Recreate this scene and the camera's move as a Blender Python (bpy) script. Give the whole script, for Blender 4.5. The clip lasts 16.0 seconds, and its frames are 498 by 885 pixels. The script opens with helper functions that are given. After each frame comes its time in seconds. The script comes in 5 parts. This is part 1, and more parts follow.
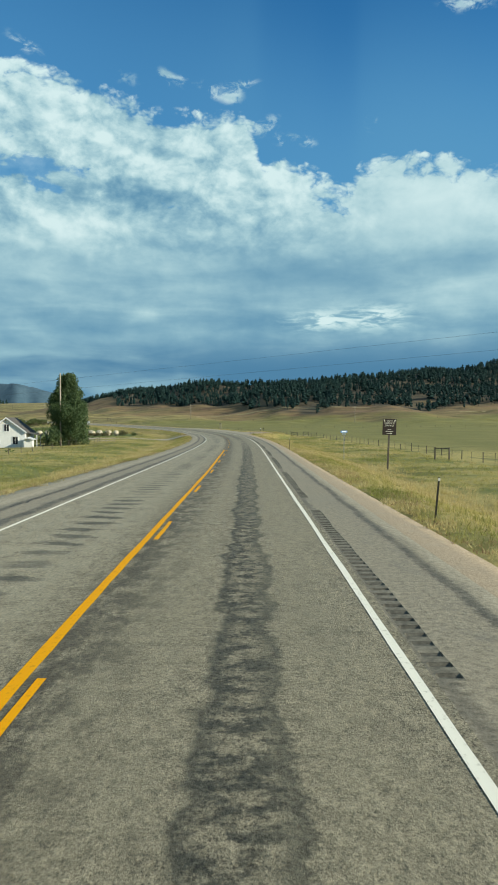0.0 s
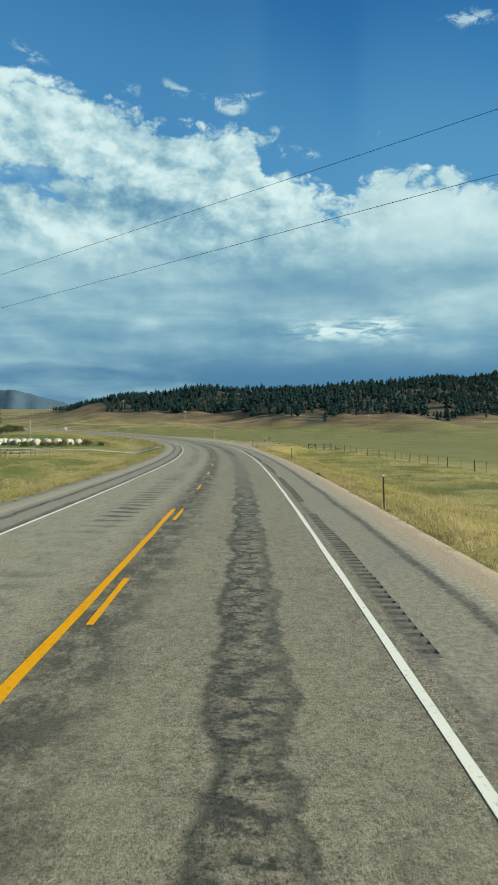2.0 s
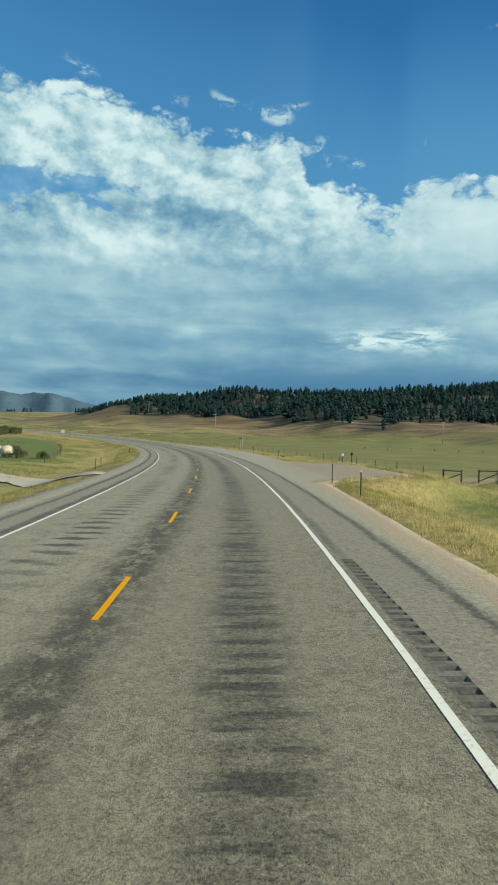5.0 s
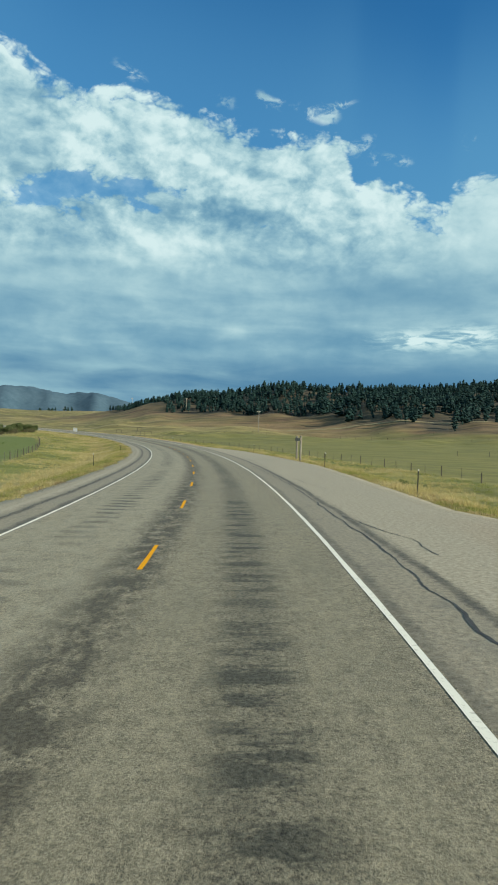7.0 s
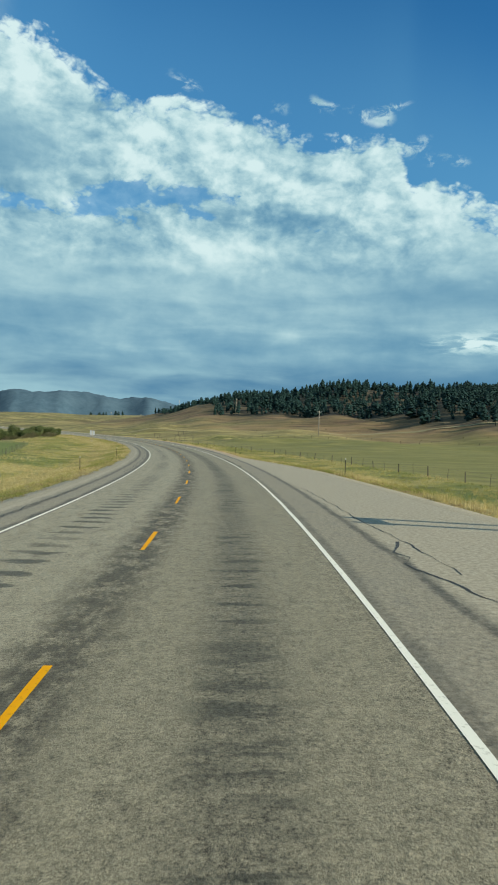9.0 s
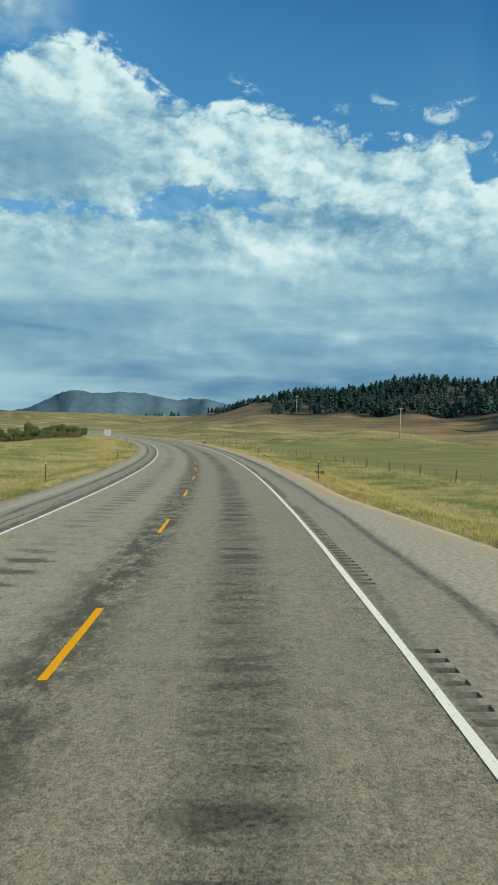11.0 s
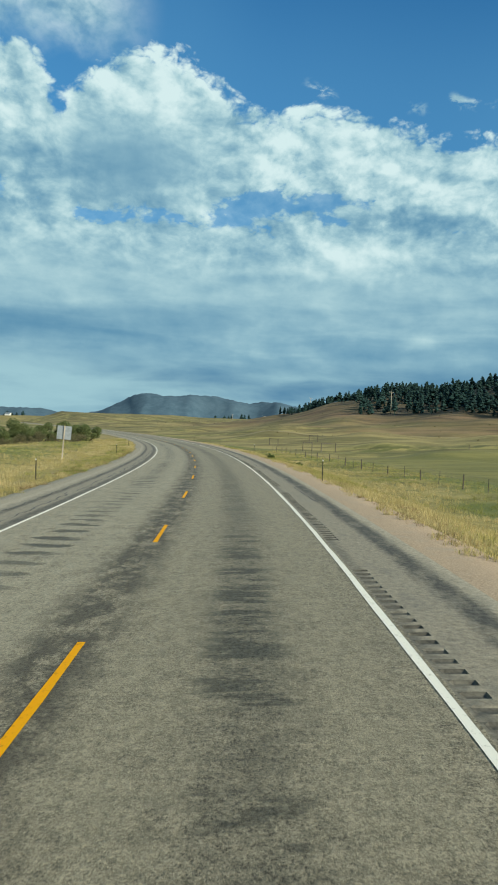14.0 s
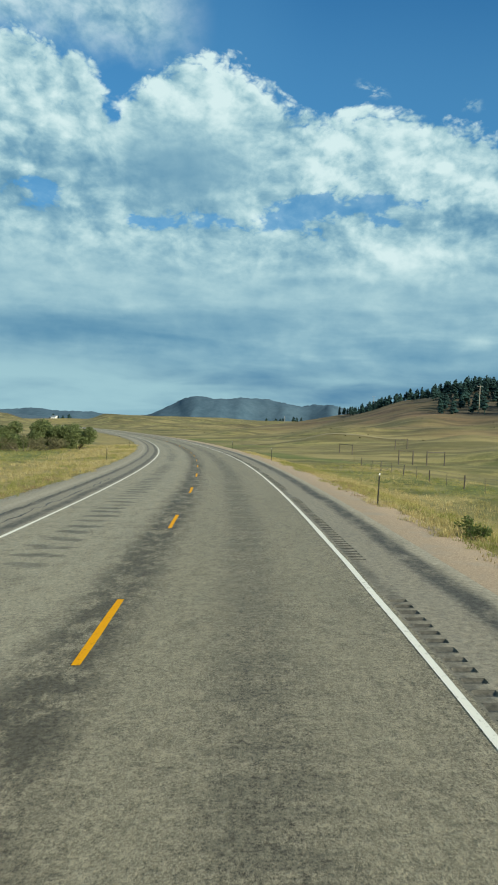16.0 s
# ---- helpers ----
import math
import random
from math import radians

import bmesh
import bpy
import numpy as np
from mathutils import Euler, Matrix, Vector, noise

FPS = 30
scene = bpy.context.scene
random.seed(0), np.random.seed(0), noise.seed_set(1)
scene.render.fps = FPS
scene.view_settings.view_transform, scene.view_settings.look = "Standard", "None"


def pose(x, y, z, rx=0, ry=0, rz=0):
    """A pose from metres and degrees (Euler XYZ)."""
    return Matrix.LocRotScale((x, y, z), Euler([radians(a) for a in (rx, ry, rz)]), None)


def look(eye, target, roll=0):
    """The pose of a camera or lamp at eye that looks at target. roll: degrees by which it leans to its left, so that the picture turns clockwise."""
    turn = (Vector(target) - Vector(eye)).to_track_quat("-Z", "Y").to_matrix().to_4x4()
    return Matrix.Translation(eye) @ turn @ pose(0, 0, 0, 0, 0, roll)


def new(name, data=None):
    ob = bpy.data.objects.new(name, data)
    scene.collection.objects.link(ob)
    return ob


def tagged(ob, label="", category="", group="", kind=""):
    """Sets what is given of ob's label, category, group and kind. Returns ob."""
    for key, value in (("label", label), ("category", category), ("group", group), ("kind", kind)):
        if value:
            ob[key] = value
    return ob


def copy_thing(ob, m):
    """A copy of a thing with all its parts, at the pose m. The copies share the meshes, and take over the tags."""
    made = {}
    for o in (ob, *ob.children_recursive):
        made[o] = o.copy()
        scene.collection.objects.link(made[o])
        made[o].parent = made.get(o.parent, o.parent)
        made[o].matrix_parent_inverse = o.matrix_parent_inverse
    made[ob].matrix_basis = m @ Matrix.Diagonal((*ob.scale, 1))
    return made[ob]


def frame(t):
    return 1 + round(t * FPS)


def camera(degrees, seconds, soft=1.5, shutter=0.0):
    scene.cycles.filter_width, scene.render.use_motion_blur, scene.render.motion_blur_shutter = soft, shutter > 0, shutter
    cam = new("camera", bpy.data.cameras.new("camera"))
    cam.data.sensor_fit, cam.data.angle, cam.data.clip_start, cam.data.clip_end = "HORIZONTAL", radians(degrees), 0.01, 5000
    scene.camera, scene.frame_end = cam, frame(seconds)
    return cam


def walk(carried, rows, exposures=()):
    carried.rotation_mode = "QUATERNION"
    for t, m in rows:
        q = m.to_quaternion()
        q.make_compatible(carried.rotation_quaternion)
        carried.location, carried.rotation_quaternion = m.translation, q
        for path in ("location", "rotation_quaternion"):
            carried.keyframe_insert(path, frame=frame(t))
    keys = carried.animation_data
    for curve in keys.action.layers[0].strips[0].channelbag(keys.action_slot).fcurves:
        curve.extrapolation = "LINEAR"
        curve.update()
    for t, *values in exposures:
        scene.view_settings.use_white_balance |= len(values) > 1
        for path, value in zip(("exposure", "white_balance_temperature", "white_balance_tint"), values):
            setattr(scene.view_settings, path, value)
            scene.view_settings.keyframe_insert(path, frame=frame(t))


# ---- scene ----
# ---------------- camera ----------------
EYE = 2.34            # eye above the pavement
PATH = (
    (0.0, 0.00, 0.00, -0.04, 0.01, -1.78, 0.00),
    (0.5, -0.05, 12.00, -0.13, -0.03, -1.61, 0.12),
    (1.0, -0.09, 24.00, -0.25, -0.05, -1.44, 0.23),
    (1.5, -0.12, 36.00, -0.37, -0.03, -1.23, 0.36),
    (2.0, -0.17, 48.00, -0.47, 0.02, -0.99, 0.60),
    (2.5, -0.23, 60.00, -0.54, 0.23, -0.75, 0.90),
    (3.0, -0.36, 72.00, -0.60, 0.56, -0.58, 1.23),
    (3.5, -0.56, 84.00, -0.65, 1.01, -0.53, 1.52),
    (4.0, -0.89, 95.99, -0.70, 1.65, -0.47, 1.67),
    (4.5, -1.36, 107.98, -0.73, 2.40, -0.40, 1.78),
    (5.0, -2.01, 119.97, -0.76, 3.31, -0.35, 1.85),
    (5.5, -2.86, 131.94, -0.77, 4.29, -0.33, 1.91),
    (6.0, -3.91, 143.89, -0.78, 5.26, -0.34, 1.97),
    (6.5, -5.16, 155.82, -0.80, 6.17, -0.39, 2.04),
    (7.0, -6.59, 167.74, -0.81, 7.03, -0.44, 2.15),
    (7.5, -8.20, 179.63, -0.82, 7.95, -0.43, 2.17),
    (8.0, -10.02, 191.49, -0.84, 9.02, -0.36, 2.15),
    (8.5, -12.07, 203.31, -0.83, 10.28, -0.24, 2.08),
    (9.0, -14.39, 215.09, -0.82, 11.54, -0.19, 2.15),
    (9.5, -16.97, 226.81, -0.80, 12.78, -0.16, 2.21),
    (10.0, -19.80, 238.47, -0.77, 14.03, -0.17, 2.27),
    (10.5, -22.88, 250.06, -0.73, 15.25, -0.19, 2.35),
    (11.0, -26.21, 261.59, -0.68, 16.42, -0.22, 2.44),
    (11.5, -29.77, 273.06, -0.63, 17.51, -0.23, 2.58),
    (12.0, -33.53, 284.45, -0.58, 18.51, -0.26, 2.75),
    (12.5, -37.49, 295.78, -0.53, 19.52, -0.20, 2.96),
    (13.0, -41.65, 307.03, -0.45, 20.49, -0.20, 3.12),
    (13.5, -45.99, 318.22, -0.38, 21.46, -0.18, 3.12),
    (14.0, -50.53, 329.33, -0.30, 22.47, -0.13, 3.03),
    (14.5, -55.27, 340.35, -0.19, 23.61, -0.06, 2.89),
    (15.0, -60.24, 351.27, -0.08, 24.75, -0.06, 2.88),
    (15.5, -65.42, 362.10, 0.05, 25.82, -0.08, 2.90),
    (16.0, -70.80, 372.83, 0.19, 26.78, -0.08, 3.02),
)
cam = camera(40.2, 16.0, soft=1.9, shutter=0.014)
walk(cam, [(t, pose(x, y, z + EYE, 90 + p, -r, a)) for t, x, y, z, a, p, r in PATH],
     exposures=[(0.0, 0.5, 6500, 5), (16.0, 0.5, 6500, 5)])

# ---------------- world, sun ----------------
SUN_AZ, SUN_EL = -106.0, 23.0      # degrees left of +y, above the horizon
world = bpy.data.worlds.new("world")
scene.world = world
world.use_nodes = True
WT = world.node_tree
WT.nodes.clear()


def wput(sock, v):
    if isinstance(v, bpy.types.NodeSocket):
        WT.links.new(v, sock)
    else:
        sock.default_value = v


def wm(op, a, b=None, c=None, clamp=False):
    n = WT.nodes.new("ShaderNodeMath")
    n.operation = op
    n.use_clamp = clamp
    for s, v in zip(n.inputs, (a, b, c)):
        if v is not None:
            wput(s, v)
    return n.outputs[0]


def wnoise(vec, scale, detail=6.0, rough=0.55, distort=0.0):
    n = WT.nodes.new("ShaderNodeTexNoise")
    wput(n.inputs["Vector"], vec)
    n.inputs["Scale"].default_value = scale
    n.inputs["Detail"].default_value = detail
    n.inputs["Roughness"].default_value = rough
    n.inputs["Distortion"].default_value = distort
    return n.outputs["Fac"]


def wmap(v, a, b, c=0.0, d=1.0):
    n = WT.nodes.new("ShaderNodeMapRange")
    n.interpolation_type = "SMOOTHSTEP"
    for s, q in zip(n.inputs, (v, a, b, c, d)):
        wput(s, q)
    return n.outputs[0]


def wvec(x, y, z):
    n = WT.nodes.new("ShaderNodeCombineXYZ")
    for s, v in zip(n.inputs, (x, y, z)):
        wput(s, v)
    return n.outputs[0]


def wmix(f, a, b):
    n = WT.nodes.new("ShaderNodeMix")
    n.data_type = "RGBA"
    wput(n.inputs[0], f)
    wput(n.inputs[6], a)
    wput(n.inputs[7], b)
    return n.outputs[2]


coord = WT.nodes.new("ShaderNodeTexCoord").outputs["Generated"]
sep = WT.nodes.new("ShaderNodeSeparateXYZ")
WT.links.new(coord, sep.inputs[0])
DX, DY, DZ = sep.outputs
AZ = wm("MULTIPLY", wm("ARCTAN2", wm("MULTIPLY", DX, -1.0), DY), 57.2958)     # degrees, left positive
EL = wm("MULTIPLY", wm("ARCSINE", DZ), 57.2958)
# cumulus texture in angles, a little flattened
A = wvec(wm("MULTIPLY", AZ, 0.01745), wm("MULTIPLY", EL, 0.0262), 3.7)
puff = wnoise(A, 15.0, 9.0, 0.58, 0.25)
streak = wnoise(wvec(wm("MULTIPLY", AZ, 0.01745), wm("MULTIPLY", EL, 0.085), 1.3), 6.0, 4.0, 0.48, 0.3)


def bump(az, el, ra, re, tilt=0.0):
    """A soft oval in the sky round (az, el), radii ra and re in degrees."""
    u = wm("SUBTRACT", AZ, az)
    v = wm("SUBTRACT", wm("SUBTRACT", EL, el), wm("MULTIPLY", u, tilt))
    d = wm("ADD", wm("POWER", wm("ABSOLUTE", wm("DIVIDE", u, ra)), 2.0), wm("POWER", wm("ABSOLUTE", wm("DIVIDE", v, re)), 2.0))
    return wm("EXPONENT", wm("MULTIPLY", d, -1.0))


def angles(du, dv, flat=1.45):
    return wvec(wm("ADD", wm("MULTIPLY", AZ, 0.01745), du), wm("ADD", wm("MULTIPLY", EL, 0.01745 * flat), dv), 3.7)


def ovals(rows):
    """Sum of soft ovals (azimuth, elevation, two radii, tilt, amount)."""
    total = 0.0
    for az, el, ra, re, tilt, amount in rows:
        total = wm("ADD", total, wm("MULTIPLY", bump(az, el, ra, re, tilt), amount))
    return total


WARP = wm("MULTIPLY", wm("SUBTRACT", wnoise(angles(0.7, 0.2), 11.0, 4.0, 0.5), 0.5), 0.05)


def heap(du, dv):
    """Heaped cloud: broad rounded masses with ever smaller ones on them."""
    v = wvec(wm("ADD", wm("ADD", wm("MULTIPLY", AZ, 0.01745), du), WARP), wm("ADD", wm("MULTIPLY", EL, 0.0245), dv), 6.1)
    return wm("ADD", wm("MULTIPLY", wnoise(v, 8.0, 2.5, 0.45), 0.62), wm("MULTIPLY", wnoise(v, 27.0, 6.0, 0.56), 0.38))


def curls(flat=1.5):
    """Cauliflower heads along the edges: creased noise, three sizes."""
    total = 0.0
    for scale, weight, turn in ((20.0, 0.55, 2.0), (46.0, 0.30, 5.0), (105.0, 0.16, 9.0)):
        v = wvec(wm("ADD", wm("MULTIPLY", AZ, 0.01745), WARP), wm("MULTIPLY", EL, 0.01745 * flat), turn)
        total = wm("ADD", total, wm("MULTIPLY", wm("ABSOLUTE", wm("SUBTRACT", wnoise(v, scale, 1.0), 0.5)), 2.0 * weight))
    return total


curl = curls()
body = wm("ADD", wm("MULTIPLY", wnoise(angles(0.0, 0.0), 8.0, 11.0, 0.60, 0.25), 0.72), wm("MULTIPLY", wnoise(angles(0.0, 0.0), 38.0, 8.0, 0.64, 0.3), 0.28))
heads = heap(0.0, 0.0)
relief = wm("SUBTRACT", heads, heap(-0.013, 0.016))      # lit from the right and above
# upper edge of the cloud deck, elevation by azimuth
EDGE = ((-28.1, 17.6), (-20.1, 19.3), (-14.2, 20.7), (-9.7, 20.8), (-8.0, 19.1), (-4.7, 20.2), (-1.7, 21.4), (0.3, 23.7), (4.1, 24.0), (11.0, 25.2), (17.6, 26.0), (22.6, 26.1), (26.0, 27.5), (29.6, 29.2), (34.0, 29.0), (37.4, 27.3), (39.1, 26.0), (41.6, 27.9), (46.6, 29.3), (54.7, 30.1))
line = WT.nodes.new("ShaderNodeFloatCurve")
curve = line.mapping.curves[0]
for k, (az, el) in enumerate(EDGE):
    p = ((az + 28.0) / 84.0, el / 40.0)
    if k in (0, len(EDGE) - 1):
        curve.points[0 if k == 0 else len(curve.points) - 1].location = p
    else:
        curve.points.new(*p)
line.mapping.update()
lin = WT.nodes.new("ShaderNodeMapRange")
for s, q in zip(lin.inputs, (AZ, -28.0, 56.0, 0.0, 1.0)):
    wput(s, q)
wput(line.inputs["Value"], lin.outputs[0])
top = wm("MULTIPLY", line.outputs[0], 40.0)
below = wm("SUBTRACT", top, EL)
cover = wm("MINIMUM", wm("MINIMUM", wm("MULTIPLY", below, 0.40), wm("MULTIPLY", below, 0.85)), 0.95)
cover = wm("ADD", cover, ovals((
    (23.6, 19.1, 3.8, 1.6, -0.28, -1.25), (30.1, 17.8, 4.0, 0.8, 0.0, -0.85), (36.2, 17.2, 3.0, 0.7, 0.0, -0.6), (44.8, 18.6, 1.8, 1.2, 0.15, -0.9),
    (39.3, 24.2, 0.7, 2.0, 0.2, -0.7), (17.3, 19.5, 2.8, 0.9, -0.1, -0.95), (6.5, 17.3, 2.6, 0.5, 0.1, -0.6), (16.2, 18.1, 2.0, 0.5, 0.0, -0.6),
    (12.7, 19.5, 2.6, 0.9, 0.0, -0.45), (-7.0, 17.1, 2.2, 0.7, 0.3, -0.55), (-1.2, 20.9, 0.9, 2.2, -0.3, -0.8), (19.5, 22.5, 1.4, 1.2, 0.3, -0.30), (6.6, 23.5, 3.0, 0.8, 0.1, -0.75))))
wisps = ovals(((1.4, 25.2, 1.0, 0.6, 0.0, 1.0), (0.8, 26.0, 1.6, 0.35, -0.1, 0.9), (3.4, 25.6, 1.0, 0.5, 0.3, 1.0), (6.8, 26.3, 0.7, 0.5, 0.4, 1.2), (5.4, 26.0, 0.8, 0.4, 0.3, 0.9), (-3.6, 22.1, 2.0, 0.5, 0.1, 1.1),
               (-10.2, 23.0, 0.9, 0.7, 0.0, 0.8), (-17.5, 30.0, 2.2, 0.7, 0.1, 0.9), (10.2, 26.2, 1.6, 0.7, 0.2, 0.6), (18.0, 27.4, 1.5, 0.6, 0.3, 0.8), (-1.2, 23.2, 1.4, 0.6, -0.3, 1.0)))
ragged_edge = wm("ADD", wm("ADD", cover, wm("MULTIPLY", wm("SUBTRACT", body, 0.5), 2.5)), wm("MULTIPLY", wm("SUBTRACT", heads, 0.5), 1.2))
ragged_edge = wm("ADD", ragged_edge, wm("MULTIPLY", wm("SUBTRACT", curl, 0.17), 2.0))
density = wmap(ragged_edge, -0.14, 0.42)
density = wm("MAXIMUM", wm("MAXIMUM", density, wmap(EL, 15.5, 12.5)), wmap(wm("SUBTRACT", top, EL), 1.5, 4.5, 0.0, 0.34))
shred = wm("MULTIPLY", wmap(wm("MULTIPLY", wisps, wmap(wnoise(angles(0.3, 0.1, 1.7), 42.0, 6.0, 0.62, 0.4), 0.32, 0.66)), 0.15, 0.85), 0.80)
density = wm("MAXIMUM", density, shred)
veil = wm("MULTIPLY", wm("MULTIPLY", wmap(wm("ADD", EL, wm("MULTIPLY", wm("SUBTRACT", puff, 0.5), 4.0)), 27.6, 31.0), wmap(AZ, 31.0, 38.0)), 0.75)
density = wm("MAXIMUM", density, veil)
# brightness: white sunlit crowns, blue-grey undersides, streaked layers low down
lit = wm("ADD", 0.61, ovals((
    (-15.1, 17.4, 7.0, 2.8, 0.0, 0.38), (-5.1, 12.1, 9.0, 2.0, 0.02, -0.44), (-17.1, 12.8, 5.0, 1.3, 0.1, -0.15), (-17.6, 9.8, 6.0, 1.6, 0.1, 0.24), 
    (11.1, 22.8, 7.0, 2.2, 0.05, 0.16), (8.8, 18.3, 5.0, 1.1, -0.05, -0.20), (6.0, 14.5, 2.6, 0.8, 0.1, -0.30), (14.8, 17.2, 2.0, 0.6, 0.0, -0.25), (1.3, 20.7, 1.7, 2.2, 0.0, 0.22))))
lit = wm("ADD", lit, ovals((
    (-2.2, 17.9, 2.2, 1.6, 0.0, 0.16), (12.4, 7.6, 4.2, 0.7, 0.0, -0.30), (37.6, 8.6, 10.0, 1.3, -0.03, -0.30), (8.7, 8.7, 1.6, 0.45, 0.0, 0.35), (29.5, 27.3, 6.0, 2.3, 0.0, 0.42), (21.3, 24.0, 1.9, 2.2, 0.2, 0.42),
    (34.9, 21.2, 6.0, 2.2, 0.0, -0.40), (28.9, 21.2, 4.0, 1.2, 0.0, -0.10), (44.3, 25.1, 2.6, 2.0, 0.0, 0.18), (26.9, 12.3, 2.4, 0.6, 0.0, -0.24), (23.3, 13.4, 2.0, 0.5, 0.0, -0.20), (15.3, 15.8, 4.6, 1.8, 0.0, 0.30))))
gleam = wm("MULTIPLY", ovals(((-5.6, 8.3, 2.6, 0.75, 0.0, 0.95), (-10.5, 8.5, 2.6, 0.9, 0.0, 1.0))), wmap(wnoise(angles(0.2, 0.4, 3.4), 22.0, 6.0, 0.6, 0.4), 0.40, 0.60, 0.15, 1.15))
lit = wm("ADD", lit, gleam)
lit = wm("SUBTRACT", lit, wmap(EL, 12.5, 7.4, 0.0, 0.30))
fluffy = wmap(EL, 11.5, 18.5, 0.16, 1.0)
calm = wm("SUBTRACT", 1.0, wm("ADD", wm("MULTIPLY", bump(-15.0, 17.0, 9.0, 5.0), 0.85), wm("MULTIPLY", bump(33.5, 21.6, 6.5, 3.4), 0.82)))
fluffy = wm("MULTIPLY", fluffy, calm)
lit = wm("ADD", lit, wm("MULTIPLY", relief, wm("MULTIPLY", fluffy, 3.6)))
lit = wm("ADD", lit, wm("MULTIPLY", wm("SUBTRACT", heads, 0.5), wm("MULTIPLY", fluffy, 1.1)))
lit = wm("ADD", lit, wm("MULTIPLY", wm("SUBTRACT", body, 0.5), wm("MULTIPLY", fluffy, 0.9)))
lit = wm("ADD", lit, wm("MULTIPLY", wm("SUBTRACT", curl, 0.17), wm("MULTIPLY", fluffy, 0.75)))
lit = wm("ADD", lit, wm("MULTIPLY", wmap(below, 5.0, 0.6), wm("MULTIPLY", fluffy, 0.16)))      # sunlit crowns
layers = wm("ADD", wm("MULTIPLY", wm("SUBTRACT", streak, 0.5), 1.1), wm("MULTIPLY", wm("SUBTRACT", puff, 0.5), 0.35))
lit = wm("ADD", lit, wm("MULTIPLY", layers, wmap(EL, 17.0, 9.0)))
ramp = WT.nodes.new("ShaderNodeValToRGB")
ramp.color_ramp.interpolation = "B_SPLINE"
while len(ramp.color_ramp.elements) < 4:
    ramp.color_ramp.elements.new(0.5)
for e, (p, c) in zip(ramp.color_ramp.elements, ((0.0, (0.095, 0.255, 0.415)), (0.38, (0.225, 0.415, 0.540)), (0.68, (0.435, 0.640, 0.700)), (1.0, (0.73, 0.88, 0.90)))):
    e.position, e.color = p, (*c, 1)
lin2 = WT.nodes.new("ShaderNodeMapRange")
for s, q in zip(lin2.inputs, (lit, -0.15, 1.18, 0.0, 1.0)):
    wput(s, q)
wput(ramp.inputs[0], lin2.outputs[0])
ten = WT.nodes.new("ShaderNodeVectorMath")
ten.operation = "SCALE"
wput(ten.inputs[0], ramp.outputs[0])
ten.inputs["Scale"].default_value = 10.0
cloud_colour = ten.outputs[0]
# far cloud and haze low over the horizon
low = wmix(wmap(wm("ADD", wm("ADD", streak, wm("MULTIPLY", wm("SUBTRACT", puff, 0.5), 0.2)), wm("MULTIPLY", AZ, 0.0105)), 0.40, 1.05), (0.85, 2.25, 3.8, 1), (3.5, 5.6, 6.4, 1))
cloud_colour = wmix(wmap(EL, 7.6, 4.2), cloud_colour, low)

sky = WT.nodes.new("ShaderNodeTexSky")
sky.sky_type = "NISHITA"
sky.sun_disc = False
sky.sun_elevation = radians(SUN_EL)
sky.sun_rotation = radians(-SUN_AZ)
sky.altitude = 1600
sky.air_density, sky.dust_density, sky.ozone_density = 1.0, 0.3, 3.0
out = WT.nodes.new("ShaderNodeOutputWorld")
bg = WT.nodes.new("ShaderNodeBackground")
bg.inputs["Strength"].default_value = 0.071
tone = WT.nodes.new("ShaderNodeMix")
tone.data_type, tone.blend_type = "RGBA", "MULTIPLY"
tone.inputs[0].default_value = 1.0
WT.links.new(sky.outputs[0], tone.inputs[6])
tone.inputs[7].default_value = (0.43, 1.24, 1.58, 1)
pale_sky = wmix(wm("MULTIPLY", wmap(wm("SUBTRACT", EL, top), 13.0, -1.0), wmap(AZ, 12.0, -16.0, 0.42, 0.80)), tone.outputs[2], (1.15, 3.3, 5.6, 1))
WT.links.new(wmix(density, pale_sky, cloud_colour), bg.inputs["Color"])
WT.links.new(bg.outputs[0], out.inputs[0])

sun = new("sun", bpy.data.lights.new("sun", "SUN"))
sun.data.energy, sun.data.angle, sun.data.color = 5.0, radians(0.55), (1.0, 0.92, 0.745)
sd = Vector((-math.sin(radians(SUN_AZ)) * math.cos(radians(SUN_EL)), math.cos(radians(SUN_AZ)) * math.cos(radians(SUN_EL)), math.sin(radians(SUN_EL))))
sun.matrix_world = look(sd * 100, (0, 0, 0))


# ---------------- materials ----------------
def material(name, rough=0.8):
    m = bpy.data.materials.new(name)
    m.use_nodes = True
    b = m.node_tree.nodes["Principled BSDF"]
    b.inputs["Roughness"].default_value = rough
    b.inputs["Specular IOR Level"].default_value = 0.25
    return m, m.node_tree, b


